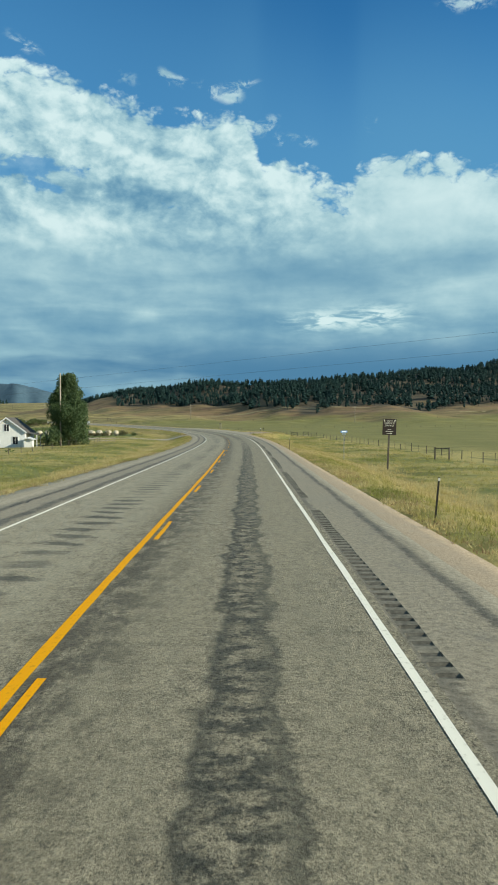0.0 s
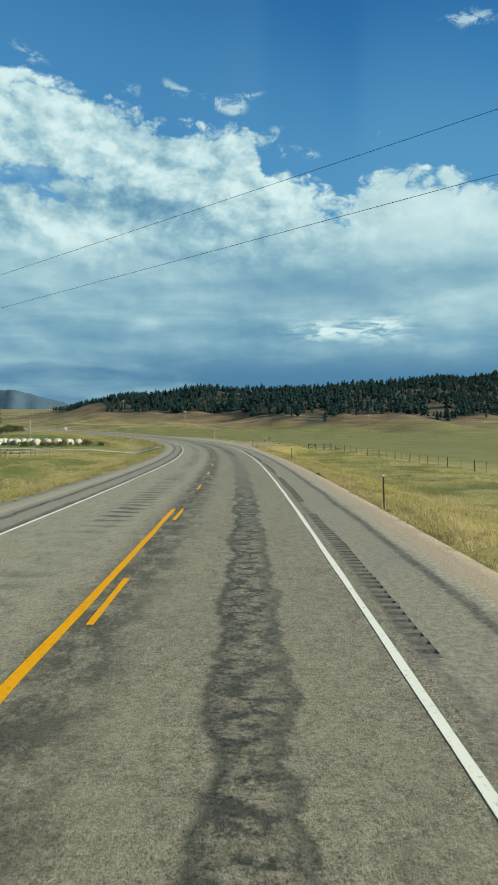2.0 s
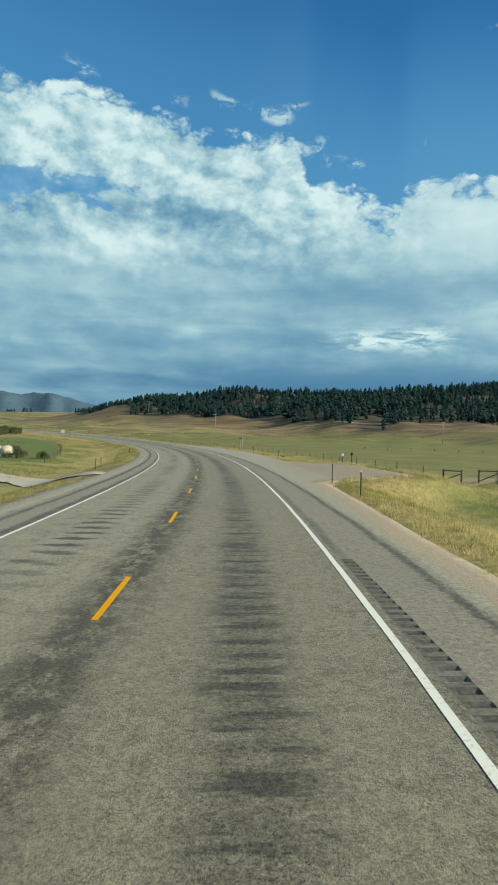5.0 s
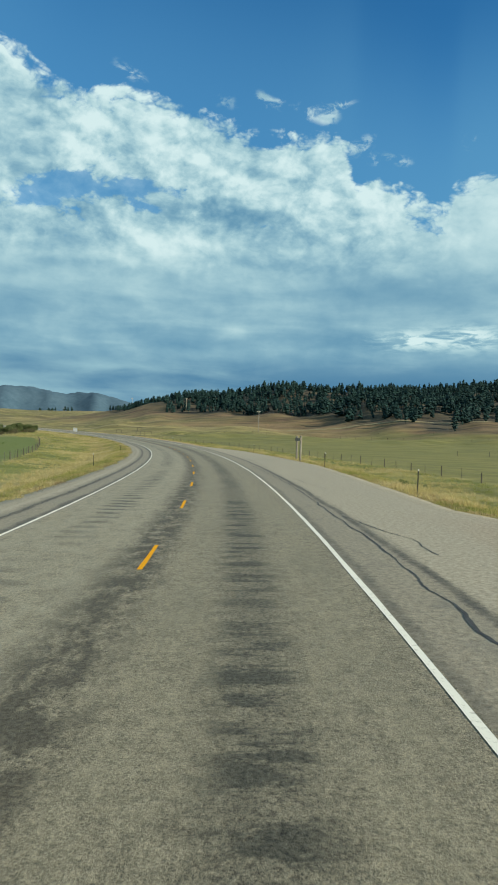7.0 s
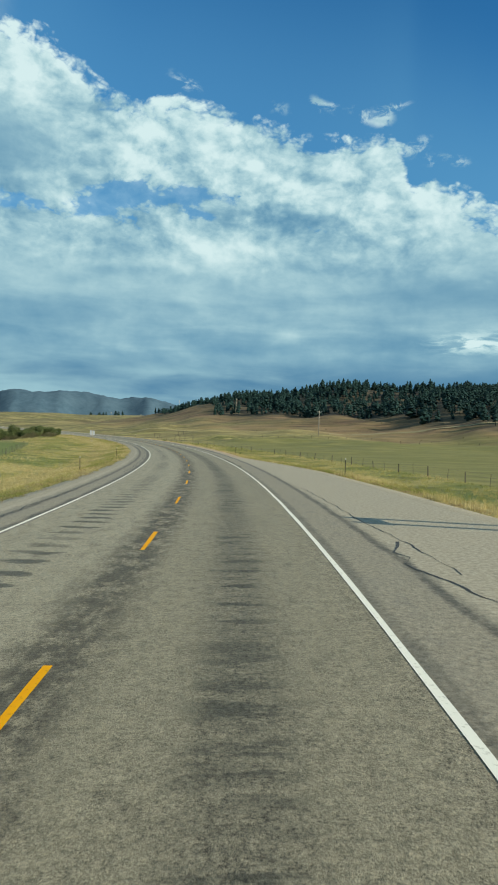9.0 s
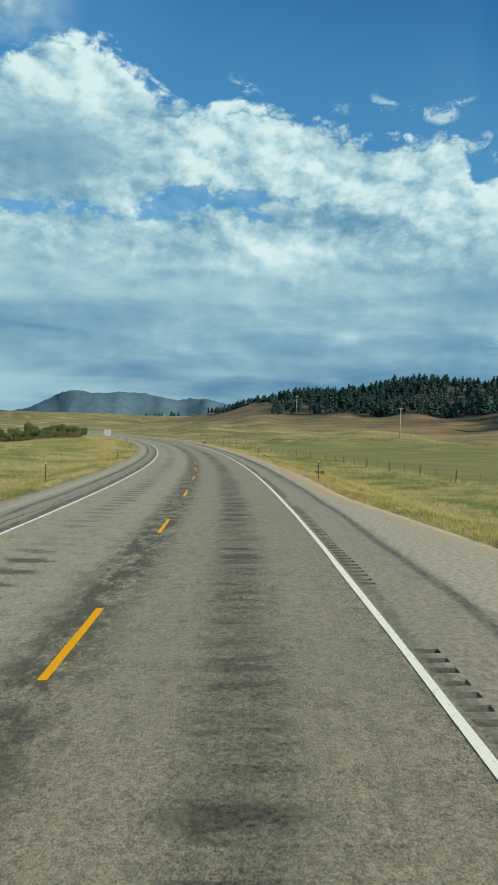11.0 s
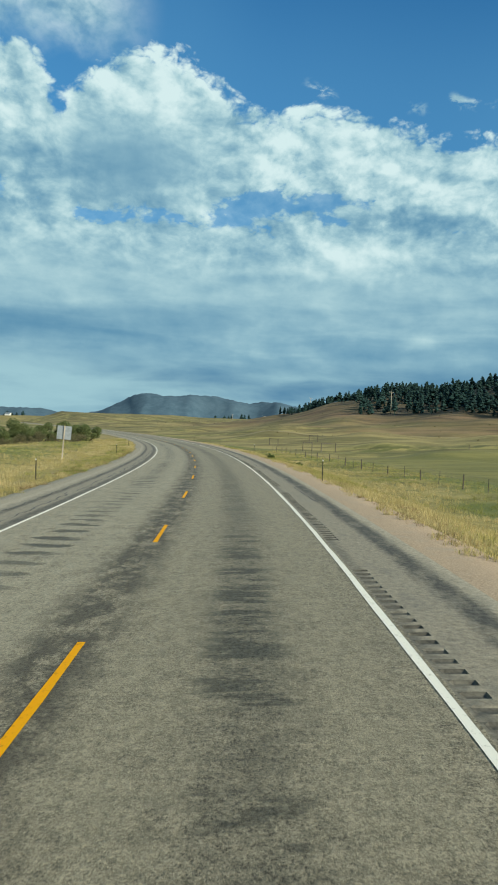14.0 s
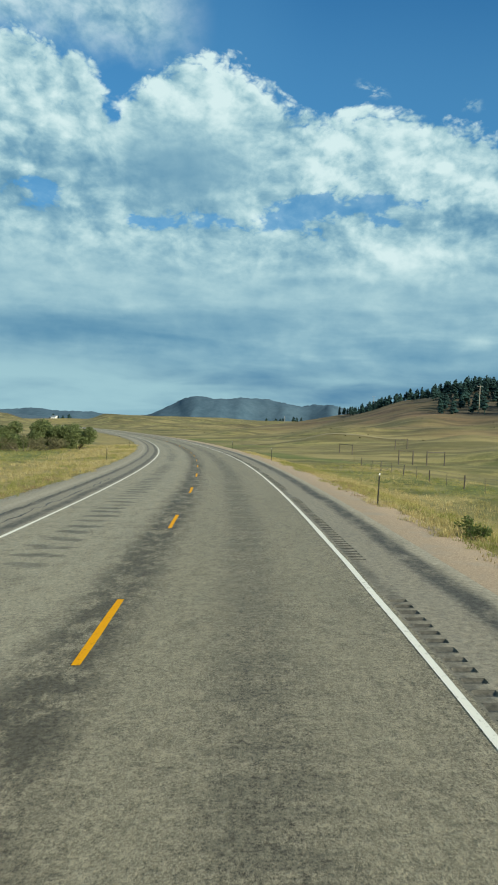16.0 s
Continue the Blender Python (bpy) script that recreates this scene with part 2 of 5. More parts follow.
class Net:
    """Short hand for one material's nodes."""

    def __init__(self, name, rough=0.8):
        self.m, self.t, self.b = material(name, rough)

    def put(self, s, v):
        if isinstance(v, bpy.types.NodeSocket):
            self.t.links.new(v, s)
        else:
            s.default_value = v

    def coord(self, kind="Object"):
        return self.t.nodes.new("ShaderNodeTexCoord").outputs[kind]

    def uv(self):
        return self.t.nodes.new("ShaderNodeUVMap").outputs[0]

    def stretch(self, v, sx, sy, sz=1.0):
        n = self.t.nodes.new("ShaderNodeVectorMath")
        n.operation = "MULTIPLY"
        self.put(n.inputs[0], v)
        n.inputs[1].default_value = (sx, sy, sz)
        return n.outputs[0]

    def noise(self, v, scale, detail=4.0, rough=0.55, distort=0.0):
        n = self.t.nodes.new("ShaderNodeTexNoise")
        self.put(n.inputs["Vector"], v)
        for k, q in (("Scale", scale), ("Detail", detail), ("Roughness", rough), ("Distortion", distort)):
            n.inputs[k].default_value = q
        return n.outputs["Fac"]

    def math(self, op, a, b=None, clamp=False):
        n = self.t.nodes.new("ShaderNodeMath")
        n.operation, n.use_clamp = op, clamp
        self.put(n.inputs[0], a)
        if b is not None:
            self.put(n.inputs[1], b)
        return n.outputs[0]

    def span(self, v, a, b, c=0.0, d=1.0):
        n = self.t.nodes.new("ShaderNodeMapRange")
        for s, q in zip(n.inputs, (v, a, b, c, d)):
            self.put(s, q)
        return n.outputs[0]

    def mix(self, f, a, b):
        n = self.t.nodes.new("ShaderNodeMix")
        n.data_type = "RGBA"
        self.put(n.inputs[0], f)
        self.put(n.inputs[6], a if isinstance(a, bpy.types.NodeSocket) else (*a, 1))
        self.put(n.inputs[7], b if isinstance(b, bpy.types.NodeSocket) else (*b, 1))
        return n.outputs[2]

    def attr(self, name):
        n = self.t.nodes.new("ShaderNodeAttribute")
        n.attribute_name = name
        return n

    def island(self):
        return self.t.nodes.new("ShaderNodeNewGeometry").outputs["Random Per Island"]

    def done(self, colour, bump=None, strength=0.3, dist=0.02, rough=None):
        self.put(self.b.inputs["Base Color"], colour if isinstance(colour, bpy.types.NodeSocket) else (*colour, 1))
        if rough is not None:
            self.put(self.b.inputs["Roughness"], rough)
        if bump is not None:
            n = self.t.nodes.new("ShaderNodeBump")
            n.inputs["Strength"].default_value = strength
            n.inputs["Distance"].default_value = dist
            self.put(n.inputs["Height"], bump)
            self.t.links.new(n.outputs[0], self.b.inputs["Normal"])
        return self.m


def grain_mat(name, a, b, scale=20.0, rough=0.8, bump=0.25, dist=0.01, stretch=(1, 1, 1)):
    n = Net(name, rough)
    v = n.stretch(n.coord(), *stretch)
    k = n.noise(v, scale, 5.0, 0.6)
    w = n.noise(v, scale * 0.13, 3.0)
    f = n.math("ADD", n.math("MULTIPLY", k, 0.6), n.math("MULTIPLY", w, 0.4))
    return n.done(n.mix(n.span(f, 0.32, 0.68), a, b), k, bump, dist)


def asphalt_mat():
    """Worn chip seal: wheel tracks, dark bled stripe in the lane's middle, cross streaks. UV is metres: (right of the centre line, along)."""
    n = Net("chip_seal", 0.72)
    n.b.inputs["Specular IOR Level"].default_value = 0.30
    uv = n.uv()
    s = n.t.nodes.new("ShaderNodeSeparateXYZ")
    n.put(s.inputs[0], uv)
    U, Vv = s.outputs[0], s.outputs[1]
    fine = n.noise(uv, 55.0, 2.0, 0.9)
    chips = n.noise(uv, 20.0, 6.0, 0.78)
    blot = n.noise(n.stretch(uv, 1.0, 0.55), 2.3, 8.0, 0.76)
    patch = n.noise(n.stretch(uv, 1.0, 0.22), 0.8, 5.0, 0.6)
    grit = n.noise(n.stretch(uv, 1.0, 0.8), 6.5, 5.0, 0.68)
    base = n.mix(n.span(n.math("ADD", n.math("ADD", n.math("MULTIPLY", fine, 0.40), n.math("MULTIPLY", chips, 0.40)), n.math("MULTIPLY", grit, 0.20)), 0.42, 0.58), (0.032, 0.028, 0.018), (0.395, 0.345, 0.235))
    base = n.mix(n.span(blot, 0.54, 0.70, 0.0, 0.55), base, (0.098, 0.086, 0.056))
    base = n.mix(n.span(patch, 0.50, 0.70, 0.0, 0.38), base, (0.142, 0.128, 0.088))
    wob = n.math("MULTIPLY", n.math("SUBTRACT", n.noise(n.stretch(uv, 0.0, 1.0), 0.5, 3.0), 0.5), 0.35)
    edge = n.math("MULTIPLY", n.math("SUBTRACT", n.noise(uv, 5.0, 7.0, 0.72), 0.5), 0.55)

    def stripe(centre, half, soft):
        d = n.math("ABSOLUTE", n.math("SUBTRACT", n.math("ADD", n.math("ADD", U, wob), edge), centre))
        return n.span(d, half + soft, half)

    # binder bled in the middle of the lane: one scalloped band at first, then cross streaks over a thin film
    fade = n.span(Vv, 72.0, 104.0, 0.0, 1.0)
    ctr = n.span(Vv, 60.0, 150.0, 2.03, 1.92)
    dm = n.math("ABSOLUTE", n.math("SUBTRACT", n.math("ADD", n.math("ADD", U, wob), n.math("MULTIPLY", edge, 0.55)), ctr))
    lobes = n.math("MULTIPLY", n.math("SUBTRACT", n.noise(n.stretch(uv, 0.25, 1.0), 1.0, 3.0, 0.5), 0.5), 0.70)
    db = n.math("ADD", dm, lobes)
    band = n.math("MULTIPLY", n.span(db, 0.40, 0.32), n.math("SUBTRACT", 1.0, fade))
    band = n.math("MULTIPLY", band, n.span(n.noise(n.stretch(uv, 0.2, 1.0), 0.55, 3.0), 0.33, 0.40, 0.45, 1.0))
    worn = n.span(n.noise(n.stretch(uv, 1.0, 1.25), 3.0, 9.0, 0.74), 0.45, 0.54, 1.0, 0.12)
    rim = n.span(db, 0.12, 0.31)
    mid = n.math("MULTIPLY", band, n.math("MAXIMUM", worn, n.math("MULTIPLY", rim, 0.88)))
    here = n.noise(n.stretch(uv, 0.0, 1.0), 0.10, 3.0, 0.5)
    bars = n.noise(n.stretch(uv, 0.42, 2.3), 1.0, 5.0, 0.60, 0.25)
    tear = n.noise(n.stretch(uv, 1.0, 1.6), 2.6, 8.0, 0.72)
    inside = n.span(n.math("ADD", dm, n.math("MULTIPLY", n.math("SUBTRACT", tear, 0.5), 0.9)), 0.62, 0.30)
    bar = n.span(n.math("ADD", bars, n.math("MULTIPLY", n.math("SUBTRACT", tear, 0.5), 0.42)), 0.47, 0.56)
    bar = n.math("MULTIPLY", n.math("MULTIPLY", bar, inside), n.span(here, 0.36, 0.52, 0.50, 1.0))
    film = n.math("MULTIPLY", n.span(dm, 0.80, 0.15), n.span(tear, 0.40, 0.60, 0.62, 0.16))
    late = n.math("MULTIPLY", n.math("MULTIPLY", n.math("MAXIMUM", bar, film), fade), n.span(Vv, 345.0, 378.0, 0.92, 0.50))
    late = n.math("MULTIPLY", late, n.span(n.math("ABSOLUTE", n.math("SUBTRACT", Vv, 105.0)), 7.0, 13.0, 0.45, 1.0))
    mid = n.math("MAXIMUM", mid, late)
    # two long slanting spots
    for sa, la, tilt in ((102.95, 1.92, 0.62), (100.98, 2.05, 0.50)):
        du = n.math("SUBTRACT", U, la)
        dv = n.math("ADD", n.math("SUBTRACT", Vv, sa), n.math("MULTIPLY", du, tilt))
        oval = n.math("ADD", n.math("POWER", n.math("ABSOLUTE", n.math("DIVIDE", du, 0.44)), 2.0), n.math("POWER", n.math("ABSOLUTE", n.math("DIVIDE", dv, 0.17)), 2.0))
        oval = n.math("ADD", oval, n.math("MULTIPLY", n.math("SUBTRACT", tear, 0.5), 1.8))
        mid = n.math("MAXIMUM", mid, n.span(oval, 1.3, 0.7, 0.0, 1.0))
    ctl = n.span(Vv, 80.0, 180.0, -1.72, -2.15)
    dl = n.math("ABSOLUTE", n.math("SUBTRACT", n.math("ADD", n.math("ADD", U, wob), edge), ctl))
    step = n.math("ADD", n.math("ADD", n.math("MULTIPLY", Vv, 0.98), n.math("MULTIPLY", U, 0.22)), n.math("MULTIPLY", n.noise(n.stretch(uv, 0.3, 0.25), 1.0, 3.0), 1.2))
    lap = n.math("MULTIPLY", n.math("ABSOLUTE", n.math("SUBTRACT", n.math("FRACT", step), 0.5)), 2.0)
    wide = n.math("DIVIDE", dl, 0.74)
    tick = n.math("SUBTRACT", n.math("SUBTRACT", 1.0, n.math("MULTIPLY", wide, wide)), n.math("MULTIPLY", n.math("MULTIPLY", lap, lap), 2.2))
    tick = n.math("ADD", tick, n.math("MULTIPLY", n.math("SUBTRACT", n.noise(n.stretch(uv, 0.7, 1.9), 1.9, 8.0, 0.70), 0.5), 3.0))
    left = n.math("MULTIPLY", n.span(tick, 0.35, 0.80, 0.0, 0.80), n.span(n.noise(n.stretch(uv, 0.0, 1.0), 0.09, 3.0), 0.38, 0.56, 0.12, 1.0))
    where = n.span(Vv, 40.0, 95.0, 0.36, -0.08)
    ds = n.math("ABSOLUTE", n.math("SUBTRACT", n.math("ADD", n.math("ADD", U, wob), edge), where))
    seam = n.math("MULTIPLY", n.span(ds, 0.75, 0.25), n.span(blot, 0.43, 0.53, 0.05, 0.92))
    dark = n.math("MAXIMUM", mid, left)
    col = n.mix(seam, base, n.mix(n.span(chips, 0.35, 0.65), (0.026, 0.022, 0.014), (0.125, 0.110, 0.076)))
    col = n.mix(dark, col, n.mix(n.span(chips, 0.38, 0.62), (0.010, 0.010, 0.007), (0.096, 0.092, 0.066)))
    col = n.mix(n.math("MULTIPLY", n.span(U, -0.3, -0.9), n.span(blot, 0.64, 0.42, 0.12, 0.60)), col, n.mix(n.span(chips, 0.35, 0.65), (0.225, 0.200, 0.136), (0.460, 0.415, 0.295)))
    col = n.mix(n.math("MULTIPLY", left, 0.9), col, (0.055, 0.052, 0.042))
    # pale polished wheel tracks
    pale = n.math("MAXIMUM", stripe(0.95, 0.28, 0.5), stripe(2.85, 0.30, 0.5))
    col = n.mix(n.math("MULTIPLY", pale, n.span(blot, 0.35, 0.65, 0.45, 0.05)), col, (0.270, 0.240, 0.158))
    return n.done(col, n.math("ADD", n.math("MULTIPLY", fine, 0.5), chips), 0.9, 0.02)


def shoulder_mat():
    """Pale worn seal with soft dark seams along it; UV as on the road."""
    n = Net("shoulder_seal", 0.75)
    n.b.inputs["Specular IOR Level"].default_value = 0.28
    uv = n.uv()
    s = n.t.nodes.new("ShaderNodeSeparateXYZ")
    n.put(s.inputs[0], uv)
    U = s.outputs[0]
    fine = n.noise(uv, 42.0, 2.0, 0.8)
    chips = n.noise(uv, 10.0, 6.0, 0.70)
    blot = n.noise(n.stretch(uv, 1.0, 0.5), 2.0, 6.0, 0.66)
    patch = n.noise(n.stretch(uv, 1.0, 0.3), 0.7, 5.0, 0.6)
    col = n.mix(n.span(n.math("ADD", n.math("MULTIPLY", fine, 0.4), n.math("MULTIPLY", chips, 0.6)), 0.35, 0.65), (0.118, 0.101, 0.070), (0.385, 0.335, 0.240))
    col = n.mix(n.span(patch, 0.5, 0.72, 0.0, 0.45), col, (0.215, 0.200, 0.155))
    col = n.mix(n.span(blot, 0.54, 0.72, 0.0, 0.5), col, (0.130, 0.122, 0.104))
    sandy = n.span(n.math("ADD", U, n.math("MULTIPLY", n.math("SUBTRACT", blot, 0.5), 0.9)), 5.12, 5.32, 0.0, 0.85)
    col = n.mix(sandy, col, n.mix(n.span(chips, 0.35, 0.65), (0.240, 0.205, 0.142), (0.460, 0.400, 0.290)))
    verge = n.span(n.math("ADD", U, n.math("MULTIPLY", n.math("SUBTRACT", blot, 0.5), 0.9)), -5.30, -5.55, 0.0, 0.85)
    col = n.mix(verge, col, n.mix(n.span(chips, 0.35, 0.65), (0.240, 0.205, 0.142), (0.460, 0.400, 0.290)))
    dust = n.math("MULTIPLY", n.span(n.math("ADD", U, n.math("MULTIPLY", n.math("SUBTRACT", patch, 0.5), 5.0)), 6.6, 8.6), n.span(s.outputs[1], 190.0, 179.0))
    col = n.mix(n.math("MULTIPLY", dust, 0.65), col, n.mix(n.span(chips, 0.35, 0.65), (0.200, 0.140, 0.082), (0.400, 0.295, 0.185)))
    wob = n.math("MULTIPLY", n.math("SUBTRACT", n.noise(n.stretch(uv, 0.0, 1.0), 0.22, 4.0), 0.5), 0.34)
    edge = n.math("MULTIPLY", n.math("SUBTRACT", n.noise(uv, 9.0, 6.0, 0.70), 0.5), 0.36)
    dark = None
    for centre, half, soft, power in ((5.03, 0.05, 0.09, 0.80), (3.86, 0.05, 0.12, 0.55), (-4.02, 0.09, 0.16, 0.85), (-5.02, 0.05, 0.14, 0.80)):
        d = n.math("ABSOLUTE", n.math("SUBTRACT", n.math("ADD", n.math("ADD", U, wob), edge), centre))
        k = n.math("MULTIPLY", n.span(d, half + soft, half), n.span(blot, 0.30, 0.55, 0.35 * power, power))
        dark = k if dark is None else n.math("MAXIMUM", dark, k)
    dw = n.math("ABSOLUTE", n.math("SUBTRACT", n.math("ADD", n.math("ADD", U, wob), edge), 4.92))
    late = n.math("MULTIPLY", n.span(s.outputs[1], 285.0, 320.0), n.span(blot, 0.36, 0.52, 0.25, 0.9))
    dark = n.math("MAXIMUM", dark, n.math("MULTIPLY", n.span(dw, 0.30, 0.12), late))
    col = n.mix(dark, col, n.mix(n.span(chips, 0.35, 0.65), (0.024, 0.022, 0.018), (0.100, 0.094, 0.076)))
    return n.done(col, chips, 0.7, 0.02)


def paint_mat(name, a, b, wear=0.55):
    n = Net(name, 0.75)
    n.b.inputs["Specular IOR Level"].default_value = 0.12
    uv = n.coord()
    chips = n.noise(uv, 14.0, 5.0, 0.7)
    col = n.mix(n.span(chips, wear, wear + 0.12), a, b)
    return n.done(col, chips, 0.3, 0.005)


def ground_mat():
    """Grassland: the 'cover' attribute holds mown field, ripe grass and bare red slope in its three channels."""
    n = Net("grassland", 0.95)
    v = n.coord()
    fine = n.noise(v, 2.6, 6.0, 0.7)
    mid = n.noise(v, 0.22, 5.0, 0.6)
    far = n.noise(n.stretch(v, 0.5, 2.6), 0.016, 6.0, 0.62)
    a = n.mix(n.span(fine, 0.3, 0.7), (0.200, 0.168, 0.050), (0.400, 0.335, 0.125))
    a = n.mix(n.span(mid, 0.46, 0.58), a, (0.135, 0.134, 0.038))
    far2 = n.noise(n.stretch(v, 0.45, 2.0), 0.040, 7.0, 0.70)
    ds = n.t.nodes.new("ShaderNodeVectorMath")
    ds.operation = "LENGTH"
    n.put(ds.inputs[0], v)
    away = n.span(ds.outputs["Value"], 330.0, 520.0)
    a = n.mix(n.math("MULTIPLY", away, n.span(far, 0.42, 0.56)), a, (0.300, 0.240, 0.098))
    a = n.mix(n.math("MULTIPLY", away, n.span(far2, 0.47, 0.56, 0.0, 0.72)), a, (0.105, 0.094, 0.036))
    far4 = n.noise(n.stretch(v, 0.30, 1.6), 0.11, 7.0, 0.70)
    a = n.mix(n.math("MULTIPLY", away, n.span(far4, 0.48, 0.60, 0.0, 0.72)), a, (0.078, 0.066, 0.028))
    at = n.attr("cover")
    s = n.t.nodes.new("ShaderNodeSeparateColor")
    n.put(s.inputs[0], at.outputs["Color"])
    rows = n.noise(n.stretch(v, 0.25, 1.0), 0.35, 4.0, 0.6)
    fld = n.mix(n.span(fine, 0.3, 0.7), (0.108, 0.110, 0.032), (0.172, 0.163, 0.051))
    fld = n.mix(n.span(rows, 0.44, 0.60), fld, (0.200, 0.180, 0.057))
    dry = n.mix(n.span(fine, 0.3, 0.7), (0.200, 0.150, 0.052), (0.380, 0.300, 0.120))
    far3 = n.noise(n.stretch(v, 0.35, 1.9), 0.075, 7.0, 0.68)
    # bare red-brown slope; its dark noise streaks also stand in for tree shadows
    red = n.mix(n.span(far3, 0.44, 0.57), (0.075, 0.048, 0.030), (0.220, 0.138, 0.076))
    c = n.mix(s.outputs[0], a, fld)
    c = n.mix(n.math("MULTIPLY", s.outputs[1], n.span(mid, 0.30, 0.55)), c, dry)
    c = n.mix(n.math("MULTIPLY", s.outputs[2], n.span(far2, 0.42, 0.58, 1.0, 0.55)), c, red)
    c = n.mix(n.math("MULTIPLY", n.attr("lush").outputs["Fac"], 0.9), c, n.mix(n.span(fine, 0.3, 0.7), (0.082, 0.114, 0.024), (0.132, 0.160, 0.040)))
    # floor of the pine wood: tree shade painted as dark brown
    floor_shade = n.mix(n.span(far3, 0.40, 0.60), (0.044, 0.040, 0.029), (0.100, 0.083, 0.052))
    c = n.mix(n.math("MULTIPLY", n.attr("floor_shade").outputs["Fac"], n.span(far2, 0.36, 0.56, 1.0, 0.86)), c, floor_shade)
    # far wooded hills, with distance haze mixed in as blue
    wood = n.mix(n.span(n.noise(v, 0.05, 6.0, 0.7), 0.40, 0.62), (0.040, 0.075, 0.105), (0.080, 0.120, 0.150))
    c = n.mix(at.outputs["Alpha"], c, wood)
    return n.done(c, n.math("ADD", fine, mid), 0.6, 0.12)


def hazed_wood_mat():
    """Far wooded slopes with paler openings; blue distance haze is painted into the colours."""
    n = Net("hazed_far_woods", 0.95)
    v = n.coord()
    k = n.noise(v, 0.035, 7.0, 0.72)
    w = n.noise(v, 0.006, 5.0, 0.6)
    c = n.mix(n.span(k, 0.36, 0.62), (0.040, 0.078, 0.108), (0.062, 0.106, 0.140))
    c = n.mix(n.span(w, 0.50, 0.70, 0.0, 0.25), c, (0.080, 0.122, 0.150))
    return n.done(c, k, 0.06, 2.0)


def gravel_mat():
    n = Net("red_gravel", 0.95)
    v = n.coord()
    fine = n.noise(v, 26.0, 4.0, 0.7)
    mid = n.noise(v, 1.1, 5.0, 0.6)
    c = n.mix(n.span(fine, 0.3, 0.7), (0.245, 0.175, 0.110), (0.500, 0.380, 0.255))
    c = n.mix(n.span(mid, 0.52, 0.72, 0.0, 0.6), c, (0.300, 0.265, 0.205))
    s = n.t.nodes.new("ShaderNodeSeparateXYZ")
    n.put(s.inputs[0], n.uv())
    sand = n.mix(n.span(fine, 0.3, 0.7), (0.200, 0.172, 0.120), (0.430, 0.380, 0.280))
    c = n.mix(n.span(n.math("ADD", s.outputs[1], n.math("MULTIPLY", mid, 60.0)), 130.0, 300.0, 0.62, 1.0), sand, c)
    c = n.mix(n.math("MINIMUM", n.span(s.outputs[1], 176.0, 190.0), n.span(s.outputs[1], 292.0, 274.0)), c, sand)
    c = n.mix(n.span(s.outputs[0], -1.0, 1.0), sand, c)
    return n.done(c, fine, 0.6, 0.02)


M_ROAD, M_SHOULDER, M_GROUND, M_GRAVEL = asphalt_mat(), shoulder_mat(), ground_mat(), gravel_mat()
M_WHITE = paint_mat("white_paint", (0.74, 0.71, 0.60), (0.42, 0.39, 0.31), 0.57)
M_YELLOW = paint_mat("yellow_paint", (0.72, 0.325, 0.0), (0.46, 0.21, 0.01), 0.56)
M_TAR = grain_mat("crack_tar", (0.022, 0.022, 0.022), (0.085, 0.085, 0.08), 12.0, 0.7)
M_BARK = grain_mat("bark", (0.05, 0.038, 0.028), (0.16, 0.13, 0.10), 9.0, 0.95, stretch=(1, 1, 0.25))
M_POST = grain_mat("weathered_post", (0.045, 0.038, 0.030), (0.14, 0.12, 0.095), 9.0, 0.9, stretch=(1, 1, 0.2))
M_POLE = grain_mat("grey_pole_wood", (0.20, 0.17, 0.13), (0.42, 0.38, 0.31), 7.0, 0.9, stretch=(1, 1, 0.1))


# ---------------- road line ----------------
# s metres along the driven line; heading in degrees; cross fall in degrees (right side up); both from the path above
SP = 24.0
HEADS = [(-400.0, 0.2)] + [(t * SP, a + 0.25) for t, x, y, z, a, p, r in PATH] + [(480.0, 35.4), (560.0, 41.5), (640.0, 45.0), (1500.0, 47.0)]
FALLS = [(-400.0, 0.0)] + [(t * SP, r) for t, x, y, z, a, p, r in PATH] + [(440.0, 3.1), (640.0, 2.0), (760.0, 0.0), (1500.0, 0.0)]
RISES = [(-400.0, 0.3), (0.0, 0.0)] + [(t * SP, z) for t, x, y, z, a, p, r in PATH[1:]] + [(440.0, 0.75), (480.0, 1.15), (540.0, 2.0), (620.0, 3.2), (700.0, 4.5), (1500.0, 14.0)]
S0, S1, DS = -60, 1300, 1
SS = np.arange(S0, S1 + DS, DS, dtype=float)


def soften(v, n):
    k = np.ones(2 * n + 1) / (2 * n + 1)
    return np.convolve(np.pad(v, n, mode="edge"), k, "valid")


HEAD = np.radians(soften(np.interp(SS, *zip(*HEADS)), 8))
FALL = np.tan(np.radians(soften(np.interp(SS, *zip(*FALLS)), 8)))
RISE = soften(np.interp(SS, *zip(*RISES)), 12)
i0 = -S0
CX = np.concatenate([[0], np.cumsum(-np.sin((HEAD[1:] + HEAD[:-1]) / 2) * DS)])
CY = np.concatenate([[0], np.cumsum(np.cos((HEAD[1:] + HEAD[:-1]) / 2) * DS)])
CX, CY = CX - CX[i0], CY - CY[i0]
DRIFT = soften(np.interp(SS, [0.0, 36.0, 84.0, 168.0, 216.0, 300.0, 348.0, 384.0, 500.0], [-2.07, -1.975, -1.852, -1.587, -1.747, -1.721, -1.658, -1.563, -1.543]), 20)


def YELLOW(s):
    """The centre line, right of the driven line."""
    return np.interp(s, SS, DRIFT)


